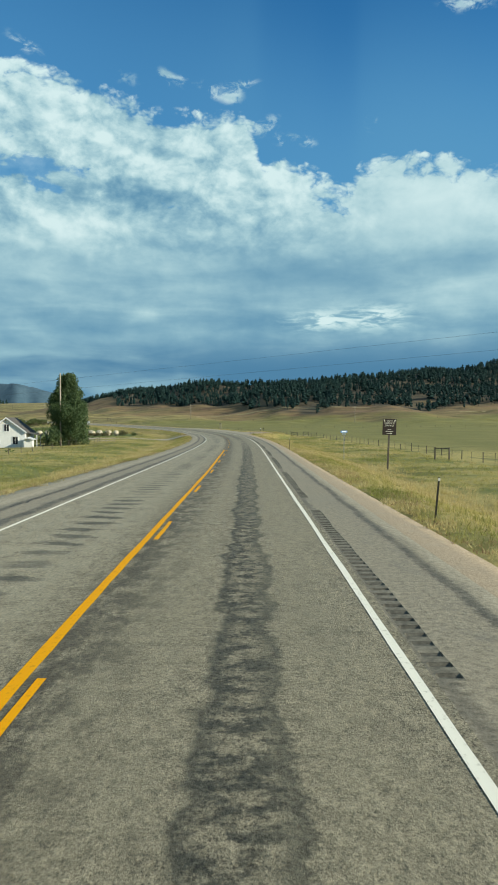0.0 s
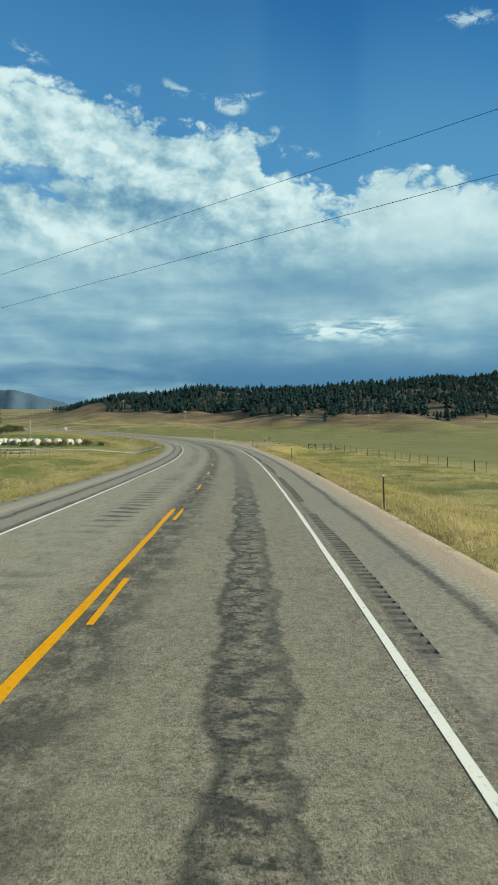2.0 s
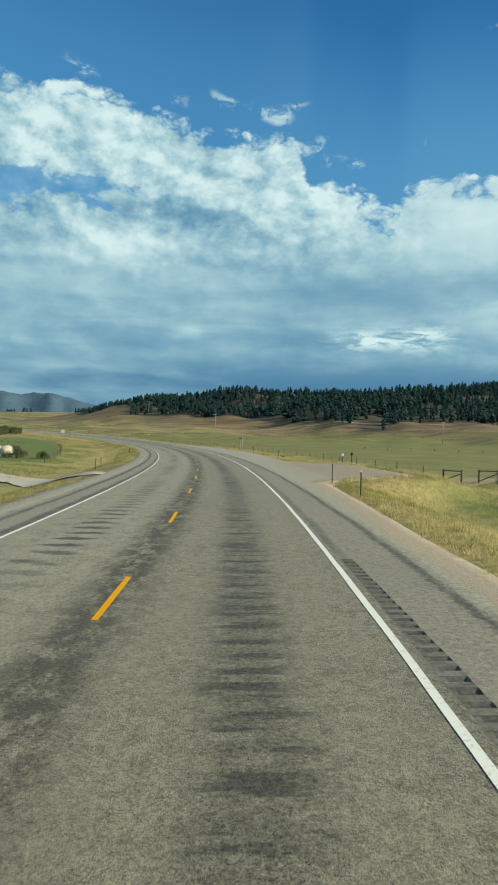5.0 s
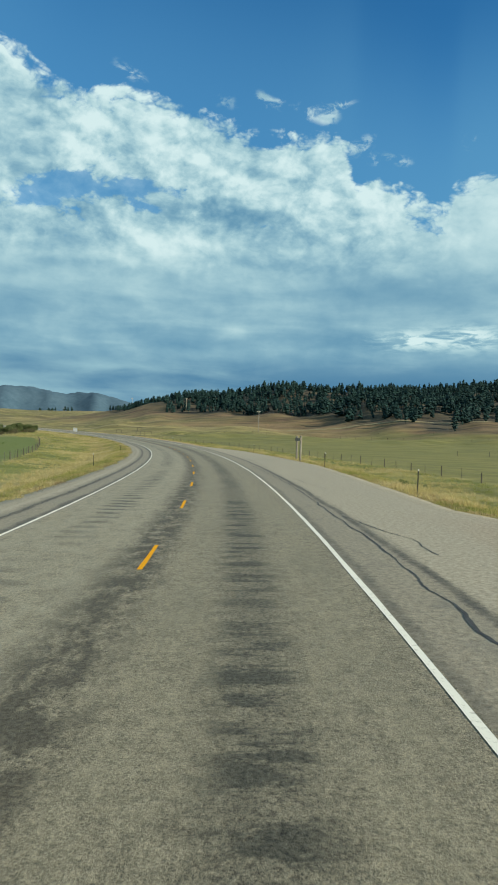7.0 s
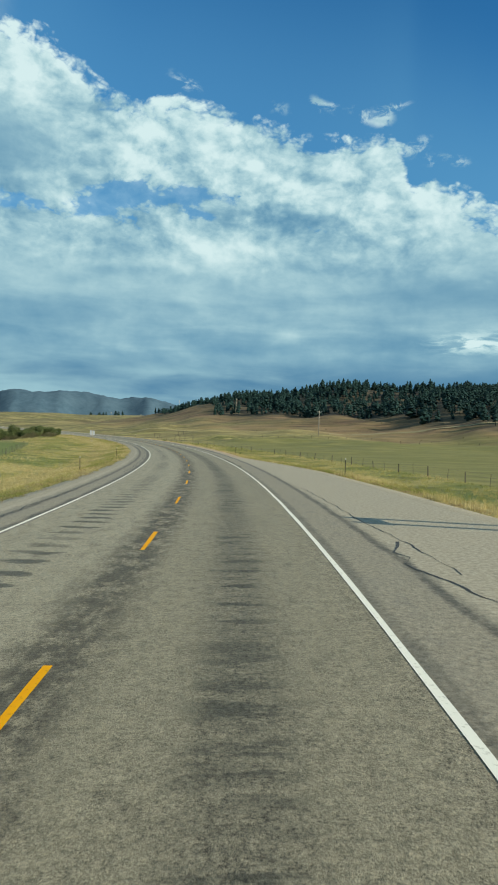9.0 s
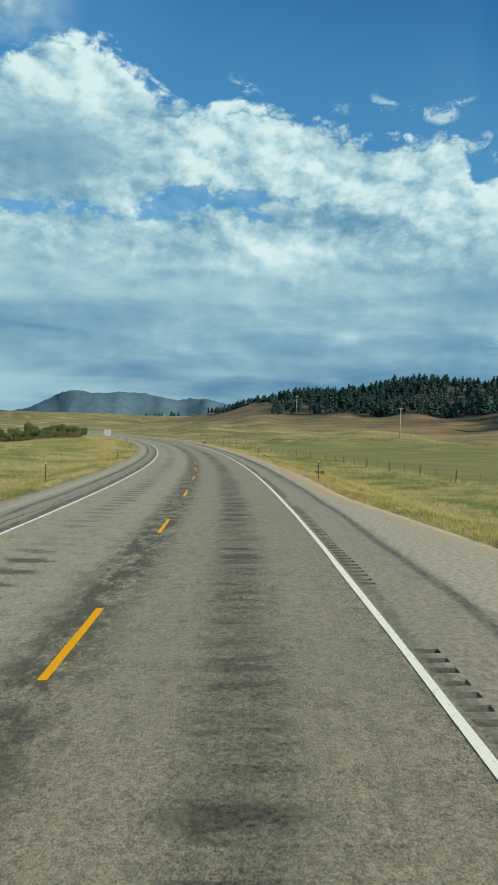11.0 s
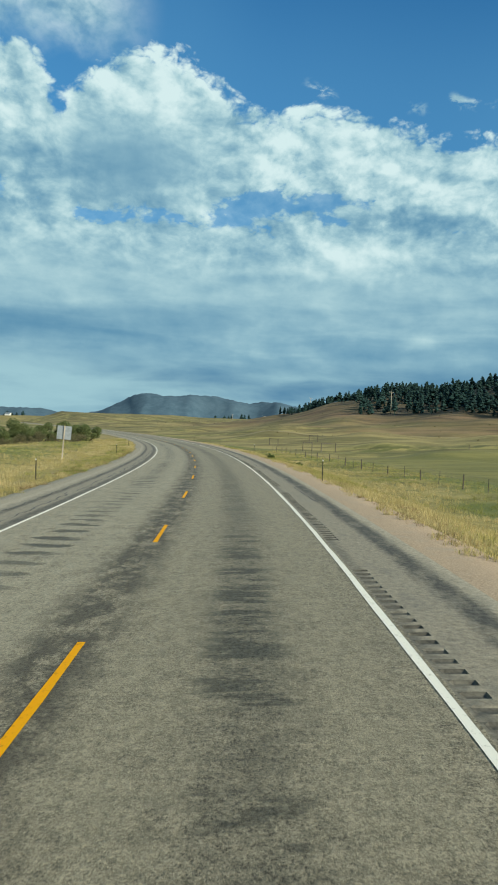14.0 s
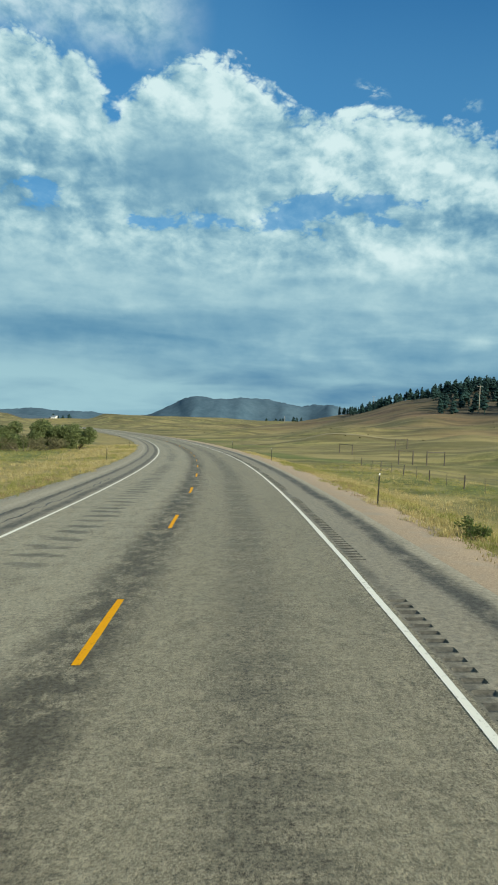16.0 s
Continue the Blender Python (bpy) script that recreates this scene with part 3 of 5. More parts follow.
def place(s, lat, up=0.0):
    """World point s metres along the road and lat metres right of its centre line, up above the pavement's plane."""
    x, y, h = np.interp(s, SS, CX), np.interp(s, SS, CY), np.interp(s, SS, HEAD)
    f, z = np.interp(s, SS, FALL), np.interp(s, SS, RISE)
    o = YELLOW(s) + lat
    return np.stack([x + np.cos(h) * o, y + np.sin(h) * o, z + f * o + up], -1)


def road_coords(x, y):
    """Nearest s and lateral offset (from the centre line) for arrays of points."""
    x, y = np.asarray(x, float).ravel(), np.asarray(y, float).ravel()
    best, bi = np.full(x.shape, 1e18), np.zeros(x.shape, int)
    for k in range(0, len(SS), 4):
        d = (x - CX[k]) ** 2 + (y - CY[k]) ** 2
        m = d < best
        best[m], bi[m] = d[m], k
    for _ in range(3):
        al = (x - CX[bi]) * -np.sin(HEAD[bi]) + (y - CY[bi]) * np.cos(HEAD[bi])
        bi = np.clip(bi + np.round(al / DS).astype(int), 0, len(SS) - 1)
    al = (x - CX[bi]) * -np.sin(HEAD[bi]) + (y - CY[bi]) * np.cos(HEAD[bi])
    lat = (x - CX[bi]) * np.cos(HEAD[bi]) + (y - CY[bi]) * np.sin(HEAD[bi])
    s = SS[bi] + np.clip(al, -1, 1)
    far = np.sqrt((x - CX[bi]) ** 2 + (y - CY[bi]) ** 2)
    lat = np.where(far > np.abs(lat) + 2, np.sign(lat + 1e-9) * far, lat)
    return s, lat - YELLOW(s)


# ---------------- mesh helpers ----------------
def mesh_of(name, verts, faces, mat, smooth=True, uvs=None):
    me = bpy.data.meshes.new(name)
    me.from_pydata([tuple(v) for v in np.asarray(verts).tolist()] if isinstance(verts, np.ndarray) else verts, [], faces.tolist() if isinstance(faces, np.ndarray) else faces)
    me.materials.append(mat)
    if smooth:
        me.polygons.foreach_set("use_smooth", [True] * len(me.polygons))
    if uvs is not None:
        layer = me.uv_layers.new(name="UVMap")
        idx = np.empty(len(me.loops), int)
        me.loops.foreach_get("vertex_index", idx)
        layer.data.foreach_set("uv", np.asarray(uvs)[idx].astype(np.float32).ravel())
    me.update()
    return me


def strip(name, ss, lats, mat, up=0.0, smooth=True):
    """A sheet along the road. lats: list of offsets, numbers or functions of s; up: a number or a list alike."""
    ss = np.asarray(ss, float)
    cols, uv = [], []
    ups = up if isinstance(up, (list, tuple)) else [up] * len(lats)
    for l, u in zip(lats, ups):
        lv = l(ss) if callable(l) else np.full(ss.shape, float(l))
        cols.append(place(ss, lv, u(ss) if callable(u) else u))
        uv.append(np.stack([lv, ss], -1))
    n, m = len(ss), len(lats)
    V = np.stack(cols, 1).reshape(-1, 3)
    U = np.stack(uv, 1).reshape(-1, 2)
    i = np.arange(n - 1)[:, None] * m + np.arange(m - 1)[None]
    F = np.stack([i, i + 1, i + m + 1, i + m], -1).reshape(-1, 4)
    return new(name, mesh_of(name, V, F, mat, smooth, U))


def part(name, bm, mat, parent=None, label="", smooth=False):
    me = bpy.data.meshes.new(name)
    bm.to_mesh(me)
    bm.free()
    me.materials.append(mat)
    if smooth:
        me.polygons.foreach_set("use_smooth", [True] * len(me.polygons))
    ob = new(name, me)
    ob.parent = parent
    return tagged(ob, label)


def boxes(*specs, bevel=0.0):
    """A bmesh of boxes: each (cx, cy, cz, sx, sy, sz) or with a matrix as a seventh."""
    bm = bmesh.new()
    for q in specs:
        m = Matrix.Translation(q[:3]) @ (q[6] if len(q) > 6 else Matrix()) @ Matrix.Diagonal((*q[3:6], 1))
        bmesh.ops.create_cube(bm, size=1.0, matrix=m)
    if bevel:
        bmesh.ops.bevel(bm, geom=bm.edges[:], offset=bevel, segments=1, affect="EDGES")
    return bm


def rod(a, b, r0, r1=None, n=8, bm=None):
    bm = bm or bmesh.new()
    a, b = Vector(a), Vector(b)
    q = (b - a).to_track_quat("Z", "Y").to_matrix().to_4x4()
    bmesh.ops.create_cone(bm, cap_ends=True, segments=n, radius1=r0, radius2=r0 if r1 is None else r1, depth=(b - a).length,
                          matrix=Matrix.Translation((a + b) / 2) @ q)
    return bm


def empty(name, at, turn=0.0):
    e = new(name)
    e.empty_display_size = 0.2
    e.matrix_basis = pose(*at, 0, 0, turn)
    return e


# ---------------- terrain ----------------
CREST = [(620, 960, 74), (300, 830, 53), (150, 750, 43), (40, 685, 36), (-40, 705, 34), (-137, 755, 26), (-200, 800, 15), (-240, 850, 8), (-275, 900, 0)]


def fbm(x, y, scale, seed, octaves=4):
    """Cheap smooth random relief, from crossed sine waves."""
    rs = np.random.RandomState(seed)
    z, amp = np.zeros_like(x), 1.0
    for o in range(octaves):
        for _ in range(5):
            a, ph = rs.uniform(0, 2 * np.pi), rs.uniform(0, 2 * np.pi)
            k = 2 * np.pi / scale * rs.uniform(0.7, 1.4)
            z = z + amp * np.sin(k * (x * np.cos(a) + y * np.sin(a)) + ph) / 3.2
        amp, scale = amp * 0.5, scale * 0.5
    return z


def ridge(x, y):
    """Distance to the crest line (negative on the road's side of it) and the crest's height at the nearest place."""
    bd, bz = np.full(x.shape, 1e9), np.zeros(x.shape)
    for (ax, ay, az), (bx, by, bz_) in zip(CREST[:-1], CREST[1:]):
        dx, dy = bx - ax, by - ay
        t = np.clip(((x - ax) * dx + (y - ay) * dy) / (dx * dx + dy * dy), 0, 1)
        d = np.hypot(x - ax - t * dx, y - ay - t * dy)
        m = d < bd
        bd, bz = np.where(m, d, bd), np.where(m, az + t * (bz_ - az), bz)
    return bd, bz


def sstep(a, b, v):
    t = np.clip((v - a) / (b - a), 0, 1)
    return t * t * (3 - 2 * t)


MOUNTS = [(-2000, 2000, 30, 380, 240, 40), (-2500, 1700, 42, 500, 240, 50)]


def land(x, y):
    """Height of the country, away from the road."""
    x, y = np.asarray(x, float), np.asarray(y, float)
    r = np.hypot(x, y)
    z = -2.6 + 34.0 * sstep(380, 1700, r) * (0.45 + 0.55 * sstep(-900, -450, x)) + 14.0 * sstep(1400, 2200, r) + 9.5 * sstep(150, 750, r) * (0.15 + 0.85 * sstep(-340, -90, x)) + 1.3 * fbm(x, y, 260, 3) * sstep(150, 500, r)
    z = z + 11.0 * sstep(600, 1500, r) * sstep(-1100, -250, x) + 2.0 * fbm(x, y, 700, 9) * sstep(500, 1500, r) + 6.0 * sstep(1500, 3500, r)
    z = z - 5.6 * np.exp(-((x + 148) / 62.0) ** 2 - ((y - 428) / 75.0) ** 2)      # wet hollow
    d, cz = ridge(x, y)
    w = 1 - np.clip(d / np.interp(x, [-250, -60, 60, 200], [130, 165, 270, 320]), 0, 1)
    z = z + 1.5 * fbm(x, y, 85, 33, 4) * sstep(300, 480, r) * sstep(1500, 900, r)
    z = z + np.maximum(cz - 9, 0) * (w * w * (3 - 2 * w)) * (1 + 0.10 * fbm(x, y, 120, 5))
    for mx, my, mz, ra, rb, turn in MOUNTS:
        c, s = math.cos(radians(turn)), math.sin(radians(turn))
        u, v = ((x - mx) * c + (y - my) * s) / ra, (-(x - mx) * s + (y - my) * c) / rb
        z = z + mz * np.exp(-(u * u + v * v)) * (1 + 0.12 * fbm(x, y, 420, 11))
    return z


def ground_z(x, y):
    sh = np.shape(x)
    x, y = np.asarray(x, float).ravel(), np.asarray(y, float).ravel()
    s, lat = road_coords(x, y)
    z = land(x, y)
    o = lat + YELLOW(s)
    edge = np.where(lat > 0, EDGE_R(s) + 0.9, EDGE_L)
    f = np.interp(s, SS, FALL)
    at_edge = np.interp(s, SS, RISE) + f * (np.sign(lat) * edge + YELLOW(s))
    a = np.abs(lat)
    # falls from the gravel into a shallow ditch, then runs over into the country
    depth = np.where(lat < 0, np.interp(s, [300, 360], [1.25, 0.45]), 1.25)
    ditch = -0.05 - depth * sstep(0.3, 6.5, a - edge) + 0.2 * depth * sstep(8, 14, a - edge)
    near = at_edge + ditch + 0.06 * fbm(x, y, 5.0, 21, 2) * sstep(0.6, 3.0, a - edge)
    k = sstep(8, 45, a - edge)
    z = near * (1 - k) + z * k
    z = np.where(a < edge, np.minimum(z, np.interp(s, SS, RISE) + f * o - 0.35), z)
    return z.reshape(sh)


EDGE_L = 6.35


def EDGE_R(s):
    """Outer edge of the paved shoulder; it widens into a paved turnout."""
    s = np.asarray(s, float)
    return 5.45 + np.interp(s, [136, 156, 158.5, 162, 178, 180.5, 184, 190, 200, 222, 235, 262, 290], [0, 0.7, 2.6, 7.4, 7.0, 5.6, 4.0, 2.7, 3.0, 3.8, 3.5, 2.7, 0])


def spread(a, b, first, grow):
    v, d = [], first
    while a < b:
        v.append(a)
        a, d = a + d, d * grow
    return v + [b]


gx = np.array(sorted(set([round(-q, 2) for q in spread(150, 4700, 1.7, 1.06)] + list(np.arange(-150, 45, 1.25)) + [round(q, 2) for q in spread(45, 3000, 1.4, 1.06)])))
gy = np.array(sorted(set([round(-q, 2) for q in spread(12, 1500, 3.0, 1.25)] + list(np.arange(-12, 470, 1.25)) + [round(q, 2) for q in spread(470, 4900, 1.5, 1.05)])))
GX, GY = np.meshgrid(gx, gy)
GZ = ground_z(GX, GY)
V = np.stack([GX, GY, GZ], -1).reshape(-1, 3)
nx, ny = len(gx), len(gy)
i = np.arange(ny - 1)[:, None] * nx + np.arange(nx - 1)[None]
F = np.stack([i, i + 1, i + nx + 1, i + nx], -1).reshape(-1, 4)
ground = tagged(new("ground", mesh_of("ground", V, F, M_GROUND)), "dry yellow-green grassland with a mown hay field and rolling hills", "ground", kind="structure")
gs, gl = road_coords(V[:, 0], V[:, 1])
gd, gc = ridge(V[:, 0], V[:, 1])
rr = np.hypot(V[:, 0], V[:, 1])


def FENCE(s):
    return np.interp(s, [0.0, 180.0, 230.0, 300.0, 350.0, 407.0, 470.0], [25.5, 25.0, 24.5, 23.0, 21.0, 18.5, 21.0])


def FRONT(x):
    """How far down from the crest the pines reach."""
    return np.interp(x, [-260, -200, -120, -30, 30, 90, 300, 600], [34, 52, 92, 132, 165, 190, 200, 200])


hay = sstep(0.0, 2.5, gl - FENCE(gs)) * sstep(512, 500, V[:, 1] + 3 * fbm(V[:, 0], V[:, 1], 90, 4)) * sstep(120, 150, gd) * sstep(475, 440, gs + 0.1 * gl) * sstep(-60, -30, V[:, 0] + 0.35 * (V[:, 1] - 350))
pasture = sstep(-21, -22.5, gl + 0.05 * (gs - 280)) * sstep(-110, -90, gl) * sstep(200, 210, gs) * sstep(385, 360, gs)
lush = np.maximum(pasture, 0.8 * sstep(-0.25, 0.6, fbm(V[:, 0], V[:, 1], 22, 51, 3)) * sstep(13, 16, np.abs(gl)) * sstep(26, 23, np.abs(gl)))
hay = np.maximum(hay, pasture)
ripe = sstep(7.0, 8.2, np.abs(gl)) * sstep(15, 11, np.abs(gl)) + 0.6 * sstep(420, 700, rr) * sstep(300, 400, gd) + 0.9 * sstep(506, 512, V[:, 1]) * sstep(575, 530, V[:, 1]) * sstep(-150, -40, V[:, 0])
bare = sstep(85, 20, gd - FRONT(V[:, 0]) + 22 * fbm(V[:, 0], V[:, 1], 70, 91, 4)) * sstep(4, 12, gc)
# mask of the far wooded hills that take the haze-blue colour
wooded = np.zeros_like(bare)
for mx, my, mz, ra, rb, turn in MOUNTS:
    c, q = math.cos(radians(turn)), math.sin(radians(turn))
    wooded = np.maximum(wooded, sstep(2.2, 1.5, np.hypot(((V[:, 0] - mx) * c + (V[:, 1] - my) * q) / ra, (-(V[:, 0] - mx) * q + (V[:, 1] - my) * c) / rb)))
# mask for the shade painted on the ground below the pines
fir = ground.data.attributes.new("floor_shade", "FLOAT", "POINT")
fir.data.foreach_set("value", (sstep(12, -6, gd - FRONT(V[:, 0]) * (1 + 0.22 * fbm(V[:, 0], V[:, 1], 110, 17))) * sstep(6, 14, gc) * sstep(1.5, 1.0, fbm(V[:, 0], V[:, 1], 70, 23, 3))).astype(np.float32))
wet = ground.data.attributes.new("lush", "FLOAT", "POINT")
wet.data.foreach_set("value", lush.astype(np.float32))
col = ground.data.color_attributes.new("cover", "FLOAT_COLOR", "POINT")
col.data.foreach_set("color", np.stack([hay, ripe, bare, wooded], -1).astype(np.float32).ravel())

# far wooded mountain beyond the end of the road, haze put into its blue
MOUNT_AZ = (48.0, 42.3, 40.2, 38.1, 36.8, 35.2, 33.7, 32.2, 31.2, 30.3, 28.8, 27.5, 25.6, 24.4, 23.3, 21.8, 20.6, 19.6, 18.2, 17.2, 15.0, 12.5)
MOUNT_TOP = (74, 88, 86, 90, 78, 79, 101, 136, 165, 171, 166, 174, 178, 179, 173, 155, 163, 163, 154, 146, 112, 60)
ma, mr = np.meshgrid(np.arange(48.0, 12.5, -0.2), np.arange(-620, 621, 40.0))
mrad = np.radians(ma + 0.15 * fbm(ma * 100, mr, 300, 71, 3))
mh = np.interp(ma, MOUNT_AZ[::-1], MOUNT_TOP[::-1])
mz = mh * np.exp(-((mr - 60 * fbm(ma * 100, mr * 0, 700, 73, 3)) / 300.0) ** 2) * (1 + 0.04 * fbm(ma * 50, mr, 220, 75, 3)) + 1.6 * fbm(ma * 50, mr, 30, 77, 2)
MV = np.stack([-60 - np.sin(mrad) * (2900 + mr), 250 + np.cos(mrad) * (2900 + mr), mz], -1).reshape(-1, 3)
mi = np.arange(ma.shape[0] - 1)[:, None] * ma.shape[1] + np.arange(ma.shape[1] - 1)[None]
MF = np.stack([mi, mi + 1, mi + ma.shape[1] + 1, mi + ma.shape[1]], -1).reshape(-1, 4)
tagged(new("mountain", mesh_of("mountain", MV, MF, hazed_wood_mat())), "far wooded mountain with a long flat top, hazed blue in its colour", "mountain", kind="structure")

# ---------------- road ----------------
LANE = 3.66
SR = np.concatenate([np.arange(-60, 520, 1.0), np.arange(520, 1300, 4.0)])
road = tagged(strip("road", SR, [-LANE - 0.12, -1.8, 0.0, 1.8, LANE + 0.12], M_ROAD), "worn grey chip-seal two-lane highway with dark bled stripes", "road", kind="structure")
tagged(strip("shoulder_1", SR, [lambda s: np.where((s > -19.5) & (s < 469), LANE + 0.74, LANE + 0.12), 5.2, lambda s: EDGE_R(s)], M_SHOULDER, [0.0, 0.0, 0.0]), "pale worn asphalt shoulder with a paved turnout", "shoulder", kind="structure")
tagged(strip("shoulder_2", SR, [-5.75, -LANE - 0.12], M_SHOULDER), "pale worn asphalt shoulder with dark seams", "shoulder", kind="structure")


def ragged(base, amp, seed):
    def f(s):
        s = np.asarray(s, float)
        return base(s) + amp * fbm(s, s * 0, 5.0, seed, 4) if callable(base) else base + amp * fbm(s, s * 0, 5.0, seed, 4)
    return f


def WIDE(s):
    return sstep(285, 330, np.asarray(s, float))


tagged(strip("gravel_1", SR, [lambda s: EDGE_R(s) - 0.06, lambda s: EDGE_R(s) + 0.5, lambda s: EDGE_R(s) + 0.85 + 0.55 * WIDE(s), lambda s: EDGE_R(s) + 1.25 + 0.75 * WIDE(s)], M_GRAVEL, [-0.02, -0.03, -0.06, -0.42]), "reddish gravel edge beside the asphalt shoulder", "gravel", kind="structure")
tagged(strip("gravel_2", SR, [-EDGE_L - 0.75, -EDGE_L - 0.3, -EDGE_L + 0.25, -5.69], M_GRAVEL, [-0.36, -0.02, -0.03, -0.02]), "sandy gravel edge beside the asphalt shoulder", "gravel", kind="structure")

# ---------------- markings ----------------
def LEFT_LINE(s):
    return np.interp(s, [15, 40, 64, 88, 112, 172, 200, 233, 292, 316, 364, 400], [-3.56, -3.72, -3.86, -3.88, -3.72, -3.84, -3.92, -3.93, -3.75, -3.70, -3.80, -3.64])


def RIGHT_LINE(s):
    return np.interp(s, [0, 55, 90, 187, 370], [3.62, 3.56, 3.56, 3.73, 3.67])


def DASH(s):
    return np.interp(s, [0, 36, 58, 80, 165, 190, 225, 290, 320, 360], [0.17, 0.12, 0.04, 0.0, -0.04, 0.05, -0.06, 0.04, 0.11, 0.05])


def edge_line(name, lat, label):
    return tagged(strip(name, SR, [ragged(lambda q: lat(q) - 0.050, 0.008, 31), ragged(lambda q: lat(q) + 0.050, 0.008, 37)], M_WHITE, 0.006), label, "road marking", kind="structure")


edge_line("edge_line_1", RIGHT_LINE, "white painted edge line, worn at its rims")
edge_line("edge_line_2", LEFT_LINE, "white painted edge line, worn at its rims")


def SOLID(s):
    return np.interp(s, [0, 35, 55, 70], [-0.04, -0.08, -0.23, -0.25])


tagged(strip("centre_line", np.arange(-60, 69.8, 0.5), [ragged(lambda q: SOLID(q) - 0.068, 0.012, 41), ragged(lambda q: SOLID(q) + 0.068, 0.012, 43)], M_YELLOW, 0.006), "solid yellow no-passing line", "road marking", kind="structure")
ENDS = np.interp(np.arange(-6, 69), [-6, 0, 5, 7, 10, 15, 18, 20, 21, 27, 30, 32, 34, 38, 68], [-57.0, 6.22, 59.1, 79.8, 111.2, 162.0, 193.2, 213.1, 223.0, 283.3, 313.6, 333.8, 353.4, 393.6, 694.5])
for a in ENDS:
    tagged(strip("lane_dash", np.linspace(a - 2.75, a, 6), [ragged(lambda q: DASH(q) - 0.048, 0.010, 47), ragged(lambda q: DASH(q) + 0.048, 0.010, 49)], M_YELLOW, 0.006), "yellow painted dash of the centre line", "road marking", "centre line dashes", "structure")


# rumble strip: milled grooves in groups, on the shoulder beside the edge line
def rumble():
    ss = np.concatenate([np.arange(-20, 136, 0.05), np.arange(136, 268, 1.0), np.arange(268, 470, 0.05)])
    on = np.where(ss < 200, ((ss - 6.2) % 16.3) < 12.8, ((ss - 305.1) % 15.25) < 12.2) & ((ss < 136) | (ss > 268.5))
    ph = (ss % 0.31) / 0.31
    dip = -0.026 * np.clip((np.sin(ph * 2 * np.pi) - 0.30) * 2.6, 0, 1) * on * (0.7 + 0.5 * fbm(ss, ss * 0, 2.0, 67, 3)).clip(0.60, 1)
    lats, ups = [LANE + 0.12, LANE + 0.15, LANE + 0.19, LANE + 0.39, LANE + 0.405, LANE + 0.74], [0.0, 0.0, 1.0, 1.0, 0.0, 0.0]
    wob = 0.03 * fbm(ss, ss * 0, 9.0, 61, 3)
    ob = strip("rumble_strip", ss, [(lambda q, l=l: np.interp(q, ss, l + wob * (0.05 < l - LANE - 0.12 < 0.6))) for l in lats], M_SHOULDER, [(lambda q, k=k: k * np.interp(q, ss, dip)) for k in ups], smooth=False)
    ob.data.materials.append(M_GROOVE)
    ob.data.materials.append(M_BAND)
    n = len(lats) - 1
    mi = np.zeros(len(ob.data.polygons), int).reshape(-1, n)
    mi[:, 1:4] = np.where((dip[1:] + dip[:-1]) < -0.010, 1, np.where(on[1:] & (ss[1:] < 136), 2, 0))[:, None]
    ob.data.polygons.foreach_set("material_index", mi.ravel())
    return tagged(ob, "dark milled rumble grooves in pale shoulder asphalt", "rumble strip", kind="structure")


M_JOINT = grain_mat("transverse_seal", (0.075, 0.072, 0.064), (0.17, 0.16, 0.135), 9.0, 0.85)
M_BAND = grain_mat("tarred_band", (0.055, 0.051, 0.040), (0.230, 0.210, 0.160), 14.0, 0.9)
M_GROOVE = grain_mat("groove_tar", (0.028, 0.026, 0.021), (0.135, 0.125, 0.098), 18.0, 0.9)
rumble()


# dark seams and sealed cracks that run along the shoulders
def seam(name, s0, s1, lat, half, wander, seed, mat, label, step=0.35, up=0.004):
    ss = np.arange(s0, s1, step)
    w = wander * (0.5 * fbm(ss, ss * 0, 9.0, seed, 3) + 1.0 * fbm(ss, ss * 0, 1.6, seed + 2, 3))
    h = half * (0.75 + 0.45 * fbm(ss, ss * 0, 3.5, seed + 1, 4)).clip(0.12, 1.8)
    base = lat(ss) if callable(lat) else lat
    return tagged(strip(name, ss, [lambda q: np.interp(q, ss, base + w - h), lambda q: np.interp(q, ss, base + w + h)], mat, up), label, "crack", kind="structure")


def bent(*pts):
    return lambda q: np.interp(q, *zip(*sorted(pts)))


for k, (a, b, run) in enumerate(((99.0, 106.0, bent((99, 4.38), (102.5, 4.30), (105, 4.20), (106, 4.13))), (380.0, 385.4, bent((380, 4.50), (381.5, 4.60), (383, 4.38), (385.4, 4.35))), (359.0, 366.0, bent((359, 4.72), (361.5, 4.60), (366, 4.62))))):
    seam("sealed_crack", a, b, run, 0.028, 0.035, 79 + 3 * k, M_TAR, "black sealed crack wandering along the shoulder", 0.1, 0.006)
TURN_CRACKS = (bent((220.8, 4.58), (200.5, 4.81), (187.7, 4.74), (183.4, 4.84), (178.9, 4.72), (176.1, 4.72), (174.2, 4.77), (173.2, 4.9)),
               bent((188.2, 4.98), (184.8, 5.42), (183.7, 5.74), (181.4, 5.8)), bent((247.2, 5.4), (239.6, 5.49), (234.8, 5.47), (231.7, 5.64), (229.4, 5.73), (227.5, 5.77)),
               bent((231.25, 5.52), (229.8, 5.18), (229.24, 5.36), (228.55, 5.04), (228.0, 5.14), (226.9, 5.37), (225.5, 5.57), (219, 5.45)),
               bent((216, 4.9), (206, 5.0), (198, 5.15)), bent((206, 5.6), (203, 5.75), (198.5, 6.1)))
